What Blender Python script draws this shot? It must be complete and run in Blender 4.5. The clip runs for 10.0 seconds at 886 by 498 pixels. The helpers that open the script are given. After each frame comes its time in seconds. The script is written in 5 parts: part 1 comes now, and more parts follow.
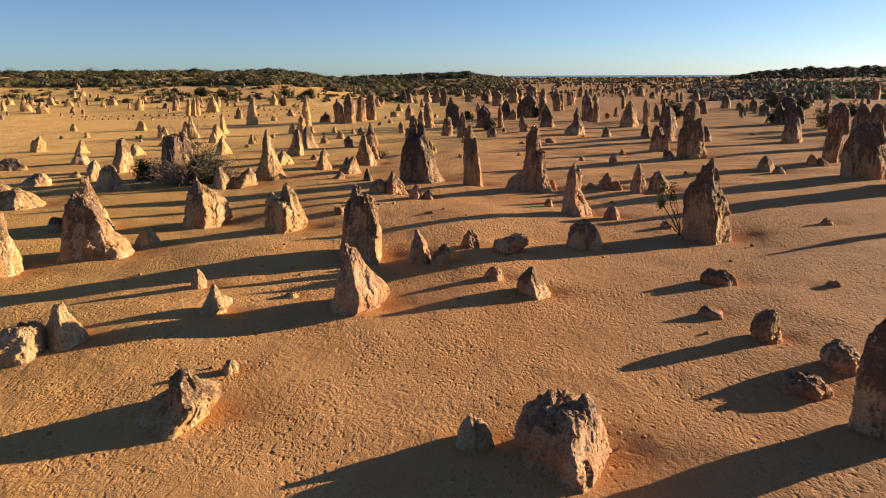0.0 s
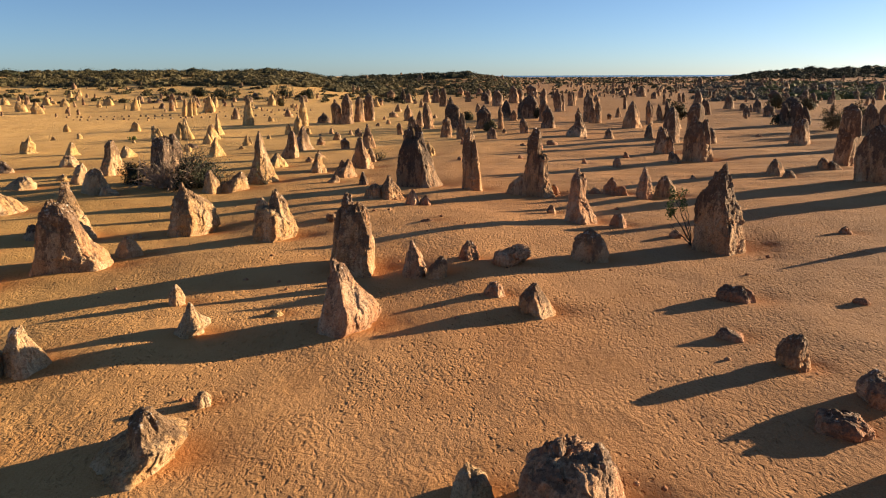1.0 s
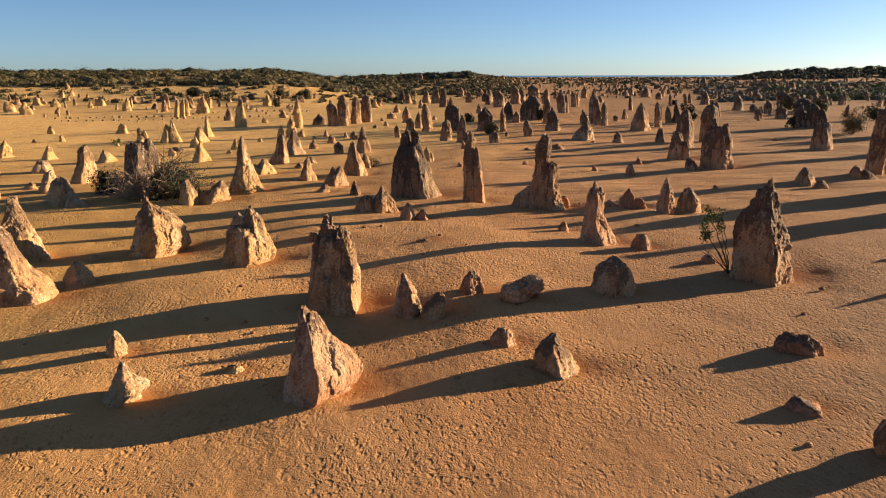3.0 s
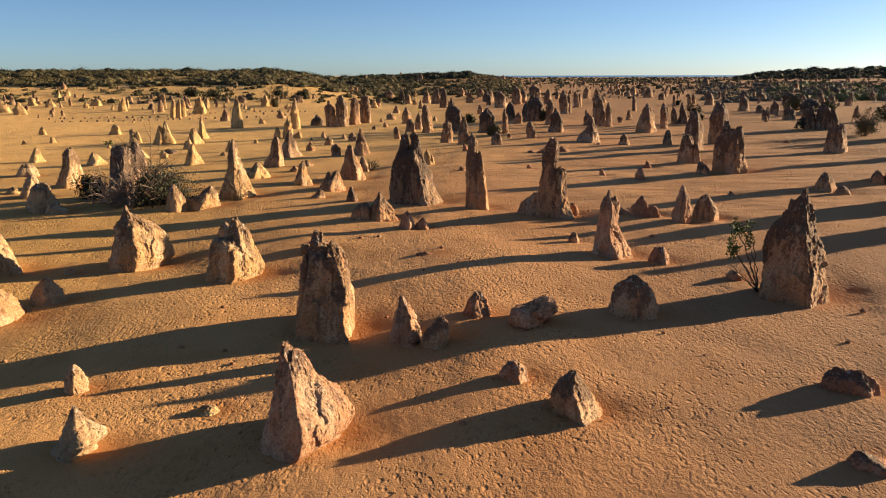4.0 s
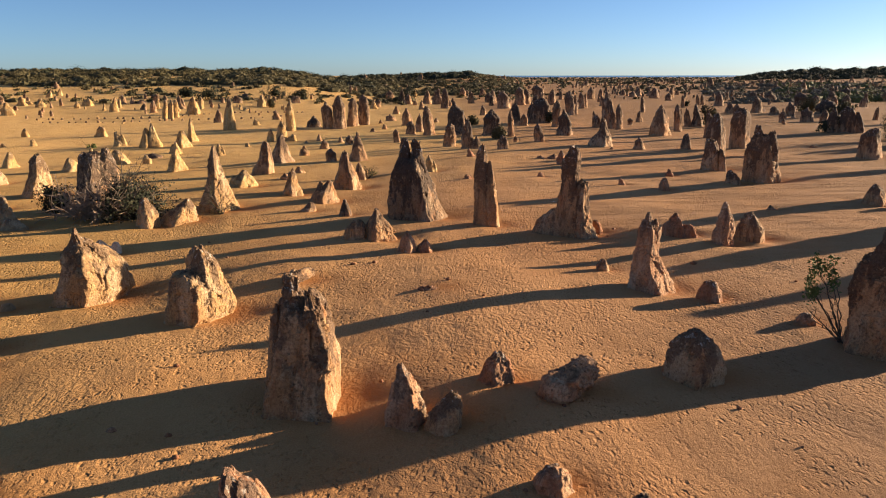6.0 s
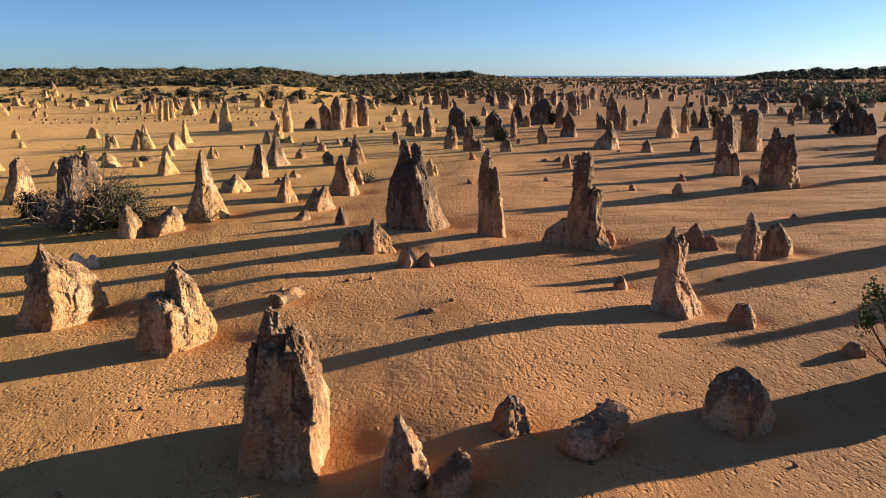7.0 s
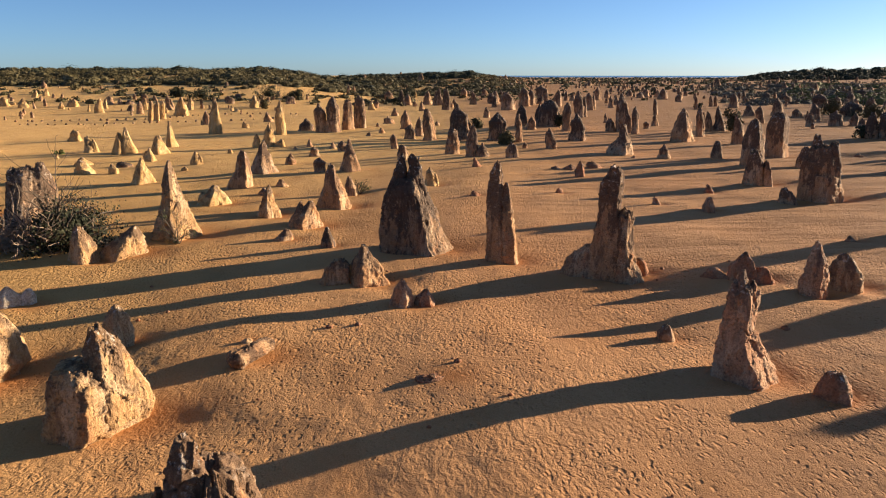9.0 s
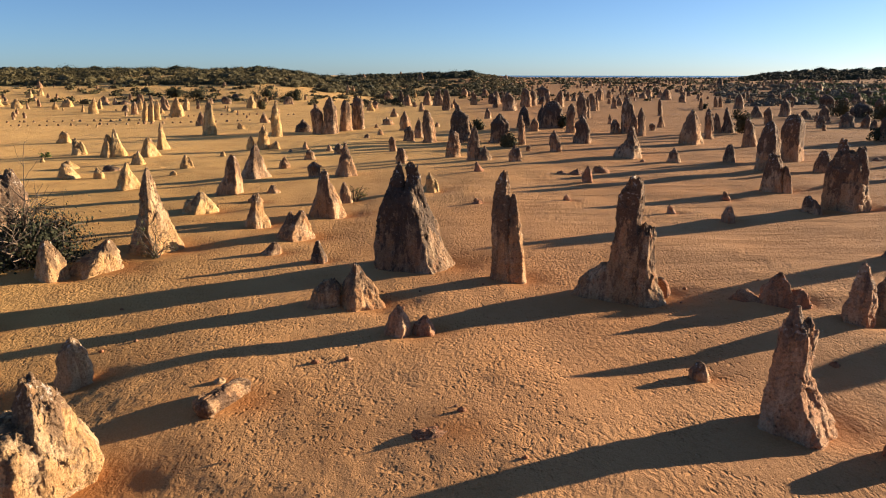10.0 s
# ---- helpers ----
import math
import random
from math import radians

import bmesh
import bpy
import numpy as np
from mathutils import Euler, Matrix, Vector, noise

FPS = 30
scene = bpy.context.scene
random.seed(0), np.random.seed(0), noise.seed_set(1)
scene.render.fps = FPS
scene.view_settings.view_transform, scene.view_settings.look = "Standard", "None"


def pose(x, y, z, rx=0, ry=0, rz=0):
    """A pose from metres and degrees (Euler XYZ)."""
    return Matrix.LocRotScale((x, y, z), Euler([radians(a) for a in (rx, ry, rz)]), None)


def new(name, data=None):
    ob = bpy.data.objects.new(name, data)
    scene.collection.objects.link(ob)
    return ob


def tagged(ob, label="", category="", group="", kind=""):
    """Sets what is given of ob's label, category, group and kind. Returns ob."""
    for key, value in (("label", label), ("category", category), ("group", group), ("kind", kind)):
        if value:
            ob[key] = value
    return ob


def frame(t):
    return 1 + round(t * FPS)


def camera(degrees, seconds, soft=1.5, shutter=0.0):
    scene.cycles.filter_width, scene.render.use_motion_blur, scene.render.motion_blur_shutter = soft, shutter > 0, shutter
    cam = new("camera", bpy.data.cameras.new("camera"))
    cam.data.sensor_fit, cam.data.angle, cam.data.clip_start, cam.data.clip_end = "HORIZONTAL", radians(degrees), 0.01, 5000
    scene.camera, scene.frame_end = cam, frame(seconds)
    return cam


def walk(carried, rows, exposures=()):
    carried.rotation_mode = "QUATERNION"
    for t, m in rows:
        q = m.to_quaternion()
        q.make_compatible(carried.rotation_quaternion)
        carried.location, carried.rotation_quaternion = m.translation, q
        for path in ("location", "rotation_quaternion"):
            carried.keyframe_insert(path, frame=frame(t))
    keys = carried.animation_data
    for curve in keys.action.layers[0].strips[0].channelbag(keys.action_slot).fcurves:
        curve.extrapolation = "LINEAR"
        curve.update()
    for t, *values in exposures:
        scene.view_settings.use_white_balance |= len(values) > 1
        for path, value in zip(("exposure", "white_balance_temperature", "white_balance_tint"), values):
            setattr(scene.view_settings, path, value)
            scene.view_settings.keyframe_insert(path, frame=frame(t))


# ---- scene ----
EXPOSURE = 1.71
cam = camera(67.3, 10.0, soft=1.1)
# a drone gliding forward: seconds, x, y, z, yaw, pitch, roll
flight = [
    (0, 0.162, 2.013, 4.868, 0.02, -14.66, -0.26),
    (0.5, 0.208, 2.597, 4.881, 0.02, -14.67, -0.24),
    (1, 0.249, 3.235, 4.891, 0.02, -14.67, -0.23),
    (1.5, 0.282, 3.917, 4.898, 0.02, -14.67, -0.21),
    (2, 0.301, 4.633, 4.902, 0.02, -14.67, -0.19),
    (2.5, 0.307, 5.377, 4.905, 0.02, -14.67, -0.18),
    (3, 0.298, 6.14, 4.906, 0.02, -14.68, -0.16),
    (3.5, 0.277, 6.919, 4.906, 0.02, -14.68, -0.14),
    (4, 0.245, 7.707, 4.904, 0.02, -14.68, -0.13),
    (4.5, 0.204, 8.5, 4.902, 0.02, -14.68, -0.11),
    (5, 0.159, 9.297, 4.899, 0.02, -14.69, -0.09),
    (5.5, 0.113, 10.095, 4.896, 0.02, -14.69, -0.08),
    (6, 0.068, 10.894, 4.893, 0.02, -14.69, -0.06),
    (6.5, 0.027, 11.693, 4.89, 0.01, -14.69, -0.04),
    (7, -0.007, 12.493, 4.888, 0.01, -14.69, -0.03),
    (7.5, -0.033, 13.298, 4.887, 0.01, -14.7, -0.01),
    (8, -0.051, 14.109, 4.888, 0.01, -14.7, 0.01),
    (8.5, -0.062, 14.932, 4.89, 0.01, -14.7, 0.02),
    (9, -0.069, 15.771, 4.893, 0.01, -14.7, 0.04),
    (9.5, -0.078, 16.632, 4.899, 0.01, -14.71, 0.06),
    (10, -0.095, 17.523, 4.908, 0.01, -14.71, 0.07),
]
walk(cam, [(t, pose(x, y, z, 90 + pitch, 0, yaw) @ pose(0, 0, 0, 0, 0, roll)) for t, x, y, z, yaw, pitch, roll in flight],
     [(0, EXPOSURE, 6980, 10), (5.0, EXPOSURE, 6980, 10), (7.0, EXPOSURE, 6220, 10), (8.2, EXPOSURE, 6220, 10), (10, EXPOSURE, 6450, 10)])

# ---- light ----
SUN_AZIMUTH, SUN_ELEVATION = 68.0, 10.5
world = bpy.data.worlds.new("evening_sky")
scene.world = world
world.use_nodes = True
nodes, links = world.node_tree.nodes, world.node_tree.links
sky = nodes.new("ShaderNodeTexSky")
sky.sky_type, sky.sun_disc = "NISHITA", False
sky.sun_elevation, sky.sun_rotation = radians(SUN_ELEVATION), radians(SUN_AZIMUTH)
sky.air_density, sky.dust_density, sky.ozone_density = 0.6, 0.32, 4.0
tint = nodes.new("ShaderNodeMix")
tint.data_type, tint.blend_type = "RGBA", "MULTIPLY"
tint.inputs[0].default_value, tint.inputs[7].default_value = 1.0, (0.858, 0.832, 0.825, 1)
links.new(sky.outputs[0], tint.inputs[6])
haze = nodes.new("ShaderNodeMix")
haze.data_type, haze.blend_type = "RGBA", "ADD"
haze.inputs[0].default_value, haze.inputs[7].default_value = 1.0, (0.165, 0.19, 0.198, 1)
links.new(tint.outputs[2], haze.inputs[6])
links.new(haze.outputs[2], nodes["Background"].inputs[0])
nodes["Background"].inputs[1].default_value = 0.0555
sun = new("sun", bpy.data.lights.new("sun", "SUN"))
sun.data.energy, sun.data.angle, sun.data.color = 5.0, radians(0.5), (1.0, 0.78, 0.54)
toward = Vector((math.sin(radians(SUN_AZIMUTH)) * math.cos(radians(SUN_ELEVATION)),
                 math.cos(radians(SUN_AZIMUTH)) * math.cos(radians(SUN_ELEVATION)), math.sin(radians(SUN_ELEVATION))))
sun.matrix_world = Matrix.Translation((60, 20, 30)) @ toward.to_track_quat("Z", "Y").to_matrix().to_4x4()


# ---- noise and land ----
GRADS = np.array([(1, 1, 0), (-1, 1, 0), (1, -1, 0), (-1, -1, 0), (1, 0, 1), (-1, 0, 1), (1, 0, -1), (-1, 0, -1),
                  (0, 1, 1), (0, -1, 1), (0, 1, -1), (0, -1, -1), (1, 1, 0), (-1, 1, 0), (0, -1, 1), (0, -1, -1)], float)
PERM = np.random.RandomState(7).permutation(256)
PERM = np.concatenate([PERM, PERM, PERM])


def perlin(x, y, z=0.0):
    """Gradient noise in about -1 to 1, for arrays."""
    x, y, z = np.broadcast_arrays(np.asarray(x, float), np.asarray(y, float), np.asarray(z, float))
    xi, yi, zi = np.floor(x).astype(int), np.floor(y).astype(int), np.floor(z).astype(int)
    fx, fy, fz = x - xi, y - yi, z - zi
    ux, uy, uz = (f * f * f * (f * (f * 6 - 15) + 10) for f in (fx, fy, fz))
    total = 0.0
    for dx in (0, 1):
        for dy in (0, 1):
            for dz in (0, 1):
                g = GRADS[PERM[PERM[PERM[(xi + dx) & 255] + ((yi + dy) & 255)] + ((zi + dz) & 255)] & 15]
                dot = g[..., 0] * (fx - dx) + g[..., 1] * (fy - dy) + g[..., 2] * (fz - dz)
                total = total + dot * (ux if dx else 1 - ux) * (uy if dy else 1 - uy) * (uz if dz else 1 - uz)
    return total


def ramp(a, b, v):
    t = np.clip((v - a) / (b - a), 0, 1)
    return t * t * (3 - 2 * t)


def lie_of_land(x, y):
    """The height of the ground without its ripples: a plain that tilts a little, low rises far off, and a fall to the sea."""
    u = x / np.maximum(y, 30)
    z = -0.31 + 0.0195 * 38 * np.tanh(x / 38)
    z = z + 6.3 * ramp(95, 225, y) * ramp(-0.05, -0.25, u)
    z = z + 4.7 * ramp(190, 300, y) * ramp(-0.18, -0.07, u) * ramp(0.12, 0.03, u)
    z = z + 6.5 * ramp(400, 640, y) * ramp(0.40, 0.50, u)
    # a low swell in the middle of the open sand and a few shallow dips
    for cx, cy, lift, size in ((0.5, 25.5, 0.31, 9), (1.5, 18, 0.12, 5), (-9.5, 27.5, -0.28, 20), (8.4, 22.3, -0.15, 6), (4.2, 32.7, -0.2, 8), (1.0, 20.9, 0.16, 3), (-0.9, 15.7, 0.05, 4.0), (-6.0, 21.6, 0.28, 7), (-4.6, 28.0, 0.2, 5), (-6.3, 15.4, 0.2, 5)):
        z = z + lift * np.exp(-((x - cx) ** 2 + (y - cy) ** 2) / size)
    # uneven dunes among the farther rocks towards the sun
    z = z + ramp(0.22, 0.42, u) * ramp(135, 190, y) * (1 - ramp(400, 520, y)) * 1.7 * np.maximum(perlin(x * 0.055, y * 0.034, 7.7), -0.12)
    return z - 12 * ramp(1100, 1900, y)


def land(x, y):
    """The ground with its soft swells of blown sand."""
    near = 1 - ramp(60, 160, np.hypot(x, y))
    far = ramp(150, 230, y) * (1 - ramp(800, 1100, y))
    return lie_of_land(x, y) + far * (0.7 * perlin(x * 0.035, y * 0.03, 4.7) + 0.35 * perlin(x * 0.09, y * 0.08, 1.7)) + ramp(28, 46, y) * (1 - ramp(160, 270, y)) * (0.15 * perlin(x * 0.13, y * 0.11, 6.6) + 0.07 * perlin(x * 0.36, y * 0.32, 2.9)) + near * (0.06 * perlin(x * 0.28, y * 0.33, 3.3) + 0.025 * perlin(x * 0.8, y * 0.9, 8.1))


def mesh_of(name, points, faces, material, smooth=True):
    """A mesh from arrays of points and of faces that all have as many corners."""
    me = bpy.data.meshes.new(name)
    points, faces = np.asarray(points, np.float32), np.asarray(faces, np.int32)
    me.vertices.add(len(points))
    me.vertices.foreach_set("co", points.ravel())
    me.loops.add(faces.size)
    me.loops.foreach_set("vertex_index", faces.ravel())
    me.polygons.add(len(faces))
    me.polygons.foreach_set("loop_start", np.arange(0, faces.size, faces.shape[1], dtype=np.int32))
    me.polygons.foreach_set("use_smooth", np.full(len(faces), smooth))
    me.update(calc_edges=True)
    me.materials.append(material)
    return me


def point_values(me, name, values):
    me.attributes.new(name, "FLOAT", "POINT").data.foreach_set("value", np.asarray(values, np.float32))


# ---- materials ----
def material(name, roughness=0.9):
    m = bpy.data.materials.new(name)
    m.use_nodes = True
    b = m.node_tree.nodes["Principled BSDF"]
    b.inputs["Roughness"].default_value = roughness
    b.inputs["Specular IOR Level"].default_value = 0.2
    return m, m.node_tree.nodes, m.node_tree.links, b


def node(tree, kind, links, settings=(), **inputs):
    n = tree.new(kind)
    settings = dict(settings)
    if "attribute_name" in settings:
        n.attribute_name = settings["attribute_name"]
    if "feature" in settings:
        n.feature = settings["feature"]
    if "operation" in settings:
        n.operation = settings["operation"]
    if "interpolation_type" in settings:
        n.interpolation_type = settings["interpolation_type"]
    for key, value in inputs.items():
        socket = n.inputs[key.replace("_", " ")]
        if hasattr(value, "is_output"):
            links.new(value, socket)
        else:
            socket.default_value = value
    return n


def noise_at(tree, links, where, scale, detail=4.0, rough=0.55):
    return node(tree, "ShaderNodeTexNoise", links, Vector=where, Scale=scale, Detail=detail, Roughness=rough).outputs["Fac"]


def step(tree, links, value, low, high, to_low=0.0, to_high=1.0):
    n = node(tree, "ShaderNodeMapRange", links, {"interpolation_type": "SMOOTHSTEP"})
    links.new(value, n.inputs["Value"])
    for key, v in zip(("From Min", "From Max", "To Min", "To Max"), (low, high, to_low, to_high)):
        n.inputs[key].default_value = v
    return n.outputs[0]


def math_of(tree, links, kind, a, b):
    n = tree.new("ShaderNodeMath")
    n.operation = kind
    for socket, v in zip(n.inputs, (a, b)):
        if hasattr(v, "is_output"):
            links.new(v, socket)
        else:
            socket.default_value = v
    return n.outputs[0]


def blend(tree, links, fac, a, b, kind="MIX"):
    n = tree.new("ShaderNodeMix")
    n.data_type, n.blend_type = "RGBA", kind
    for socket, v in ((n.inputs[0], fac), (n.inputs[6], a), (n.inputs[7], b)):
        if hasattr(v, "is_output"):
            links.new(v, socket)
        else:
            socket.default_value = v if isinstance(v, (int, float)) else (*v, 1)
    return n.outputs[2]


def sand_material():
    m, tree, links, b = material("sand", 0.95)
    b.inputs["Specular IOR Level"].default_value = 0.1
    b.inputs["Diffuse Roughness"].default_value = 0.3
    place = tree.new("ShaderNodeNewGeometry").outputs["Position"]
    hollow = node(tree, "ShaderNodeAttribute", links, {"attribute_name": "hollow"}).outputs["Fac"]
    wide = noise_at(tree, links, place, 0.09, 3)
    patch = noise_at(tree, links, place, 0.7, 5)
    grain = noise_at(tree, links, place, 45, 3)
    colour = blend(tree, links, step(tree, links, wide, 0.35, 0.68), (0.565, 0.309, 0.1427), (0.487, 0.247, 0.1077))
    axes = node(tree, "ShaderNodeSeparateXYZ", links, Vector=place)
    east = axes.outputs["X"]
    # tone by place, with low-sun brightness put into colour: left paler, right dimmer
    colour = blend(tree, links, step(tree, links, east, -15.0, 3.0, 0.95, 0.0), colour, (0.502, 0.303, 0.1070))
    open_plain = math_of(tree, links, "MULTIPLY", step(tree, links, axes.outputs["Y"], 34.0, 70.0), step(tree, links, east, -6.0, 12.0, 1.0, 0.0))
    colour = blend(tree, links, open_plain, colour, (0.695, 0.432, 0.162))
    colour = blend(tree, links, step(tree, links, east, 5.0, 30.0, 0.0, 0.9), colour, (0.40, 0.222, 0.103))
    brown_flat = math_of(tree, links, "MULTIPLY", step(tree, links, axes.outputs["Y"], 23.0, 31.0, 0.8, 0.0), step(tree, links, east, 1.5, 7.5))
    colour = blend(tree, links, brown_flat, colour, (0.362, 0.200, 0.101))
    colour = blend(tree, links, step(tree, links, patch, 0.45, 0.75, 0, 0.35), colour, (0.404, 0.185, 0.0616))
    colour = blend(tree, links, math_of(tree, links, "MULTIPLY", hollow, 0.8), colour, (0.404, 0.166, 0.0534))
    colour = blend(tree, links, step(tree, links, grain, 0.30, 0.75), blend(tree, links, 1.0, colour, (0.78, 0.75, 0.7), "MULTIPLY"), colour)
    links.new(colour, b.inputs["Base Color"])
    # trodden, wind-blown surface: smooth stretches and patches of small crisp dents, ridges and grain
    warp = node(tree, "ShaderNodeTexNoise", links, Vector=place, Scale=2.5, Detail=0.0).outputs["Color"]
    bent = blend(tree, links, 0.16, blend(tree, links, 0.05, place, node(tree, "ShaderNodeTexNoise", links, Vector=place, Scale=14.0, Detail=1.0).outputs["Color"], "ADD"), warp, "ADD")
    turn = node(tree, "ShaderNodeMapping", links, Vector=bent, Rotation=(0, 0, radians(28)), Scale=(1.35, 0.9, 1.0)).outputs[0]
    trodden = step(tree, links, noise_at(tree, links, place, 0.5, 4), 0.38, 0.60, 0.12, 1.0)
    pits = []
    for scale, rim in ((6.5, 0.42), (11.0, 0.40), (19.0, 0.42)):
        cells = node(tree, "ShaderNodeTexVoronoi", links, Vector=turn, Scale=scale, Randomness=1.0)
        some = step(tree, links, node(tree, "ShaderNodeSeparateColor", links, Color=cells.outputs["Color"]).outputs[0], 0.15, 0.7)
        pits.append(math_of(tree, links, "MULTIPLY", math_of(tree, links, "MULTIPLY", step(tree, links, cells.outputs["Distance"], 0.08, rim, -1.0, 0.0), some), trodden))
    dents, nicks, pocks = pits
    wrinkles = step(tree, links, noise_at(tree, links, turn, 9.0, 2.0, 0.5), 0.36, 0.62)
    wrinkles = math_of(tree, links, "MULTIPLY", wrinkles, step(tree, links, noise_at(tree, links, place, 0.33, 3), 0.40, 0.60, 0.25, 1.0))
    soft = noise_at(tree, links, turn, 4.2, 1.0, 0.4)
    fine = noise_at(tree, links, place, 34, 5, 0.7)
    relief = math_of(tree, links, "ADD", math_of(tree, links, "MULTIPLY", dents, 2.5), math_of(tree, links, "MULTIPLY", nicks, 1.75))
    relief = math_of(tree, links, "ADD", relief, math_of(tree, links, "ADD", math_of(tree, links, "MULTIPLY", pocks, 0.7), math_of(tree, links, "MULTIPLY", wrinkles, 0.7)))
    relief = math_of(tree, links, "ADD", relief, math_of(tree, links, "MULTIPLY", soft, 1.0))
    relief = math_of(tree, links, "ADD", relief, math_of(tree, links, "MULTIPLY", fine, 0.9))
    # long low drifts that run with the wind, higher on the eastern side
    drift = noise_at(tree, links, node(tree, "ShaderNodeMapping", links, Vector=place, Rotation=(0, 0, radians(-14)), Scale=(0.22, 1.0, 1.0)).outputs[0], 0.75, 3.0, 0.5)
    far_off = math_of(tree, links, "MULTIPLY", step(tree, links, axes.outputs["Y"], 22.0, 36.0), step(tree, links, east, -4.0, 12.0, 4.0, 20.0))
    relief = math_of(tree, links, "ADD", relief, math_of(tree, links, "MULTIPLY", drift, far_off))
    calm = math_of(tree, links, "SUBTRACT", 1.0, math_of(tree, links, "MULTIPLY", hollow, 0.6))
    bump = node(tree, "ShaderNodeBump", links, Height=math_of(tree, links, "MULTIPLY", relief, calm), Strength=1.0, Distance=0.0235)
    links.new(bump.outputs[0], b.inputs["Normal"])
    return m


def rock_material(name, pale, warm, crust, crust_amount, rust):
    """Limestone: a pale body stained warm in patches, a dark weathered crust that grows towards the top, rusty bands, streaks, pits."""
    m, tree, links, b = material(name, 0.9)
    place = tree.new("ShaderNodeNewGeometry").outputs["Position"]
    shift = node(tree, "ShaderNodeVectorMath", links, {"operation": "ADD"})
    links.new(place, shift.inputs[0])
    links.new(tree.new("ShaderNodeObjectInfo").outputs["Random"], shift.inputs[1])
    place = shift.outputs[0]
    tall = node(tree, "ShaderNodeMapping", links, Vector=place, Scale=(1.0, 1.0, 0.35)).outputs[0]
    runs = node(tree, "ShaderNodeMapping", links, Vector=place, Scale=(1.0, 1.0, 0.12)).outputs[0]
    high = node(tree, "ShaderNodeAttribute", links, {"attribute_name": "high"}).outputs["Fac"]
    body = blend(tree, links, step(tree, links, noise_at(tree, links, tall, 2.2, 6), 0.35, 0.57), pale, warm)
    body = blend(tree, links, step(tree, links, noise_at(tree, links, tall, 4.5, 6, 0.65), 0.52, 0.66, 0, rust), body, (0.36, 0.15, 0.07))
    where = math_of(tree, links, "ADD", noise_at(tree, links, tall, 3.2, 8, 0.68), math_of(tree, links, "MULTIPLY", high, 0.30))
    dark = step(tree, links, where, 0.79 - crust_amount, 0.88 - crust_amount, 0.0, 0.9)
    body = blend(tree, links, dark, body, crust)
    # dark upright streaks: crust stain, and the shade of narrow crevices put into colour
    streak = step(tree, links, noise_at(tree, links, runs, 7, 6, 0.7), 0.50, 0.62, 0, 0.2 + 2.0 * crust_amount)
    body = blend(tree, links, streak, body, tuple(c * 0.9 for c in crust))
    bloom = step(tree, links, noise_at(tree, links, place, 7, 5, 0.7), 0.58, 0.67, 0, 0.65)
    body = blend(tree, links, bloom, body, pale)
    # bleached flakes along the crest
    crest = math_of(tree, links, "MULTIPLY", step(tree, links, high, 0.72, 0.95), step(tree, links, noise_at(tree, links, place, 11, 4, 0.6), 0.56, 0.65, 0, 0.65))
    body = blend(tree, links, crest, body, (0.62, 0.56, 0.48))
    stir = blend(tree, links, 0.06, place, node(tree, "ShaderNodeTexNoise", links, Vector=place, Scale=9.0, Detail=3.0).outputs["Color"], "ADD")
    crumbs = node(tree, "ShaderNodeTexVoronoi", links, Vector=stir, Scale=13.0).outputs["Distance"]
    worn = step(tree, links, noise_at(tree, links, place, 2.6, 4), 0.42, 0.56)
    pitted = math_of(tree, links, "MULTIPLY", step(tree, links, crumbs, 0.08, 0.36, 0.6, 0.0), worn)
    # pits also take a darker colour that stands in for the shade inside them
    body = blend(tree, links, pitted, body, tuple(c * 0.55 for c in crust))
    # hollows eaten out of the stone, longer than wide
    eaten = node(tree, "ShaderNodeTexVoronoi", links, Vector=blend(tree, links, 0.12, tall, node(tree, "ShaderNodeTexNoise", links, Vector=place, Scale=5.0, Detail=3.0).outputs["Color"], "ADD"), Scale=8.5).outputs["Distance"]
    caves = math_of(tree, links, "MULTIPLY", step(tree, links, eaten, 0.10, 0.34, 1.0, 0.0), step(tree, links, noise_at(tree, links, tall, 1.7, 3), 0.44, 0.58))
    body = blend(tree, links, math_of(tree, links, "MULTIPLY", caves, 0.35), body, warm)
    grain = noise_at(tree, links, place, 24, 7, 0.75)
    body = blend(tree, links, step(tree, links, grain, 0.38, 0.58), blend(tree, links, 1.0, body, (0.66, 0.63, 0.60), "MULTIPLY"), body)
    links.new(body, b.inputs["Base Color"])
    relief = math_of(tree, links, "ADD", noise_at(tree, links, tall, 8, 9, 0.70), math_of(tree, links, "ADD", math_of(tree, links, "MULTIPLY", pitted, -0.5), math_of(tree, links, "MULTIPLY", caves, -0.75)))
    relief = math_of(tree, links, "ADD", relief, math_of(tree, links, "MULTIPLY", grain, 0.35))
    bump = node(tree, "ShaderNodeBump", links, Height=relief, Strength=1.0, Distance=0.06)
    links.new(bump.outputs[0], b.inputs["Normal"])
    return m


def plain_material(name, one, two, scale, roughness=0.8):
    m, tree, links, b = material(name, roughness)
    place = tree.new("ShaderNodeNewGeometry").outputs["Position"]
    near = tree.new("ShaderNodeNewGeometry").outputs["Random Per Island"]
    colour = blend(tree, links, step(tree, links, noise_at(tree, links, place, scale, 4), 0.3, 0.7), one, two)
    colour = blend(tree, links, math_of(tree, links, "MULTIPLY", near, 0.5), colour, tuple(c * 0.5 for c in one))
    links.new(colour, b.inputs["Base Color"])
    return m


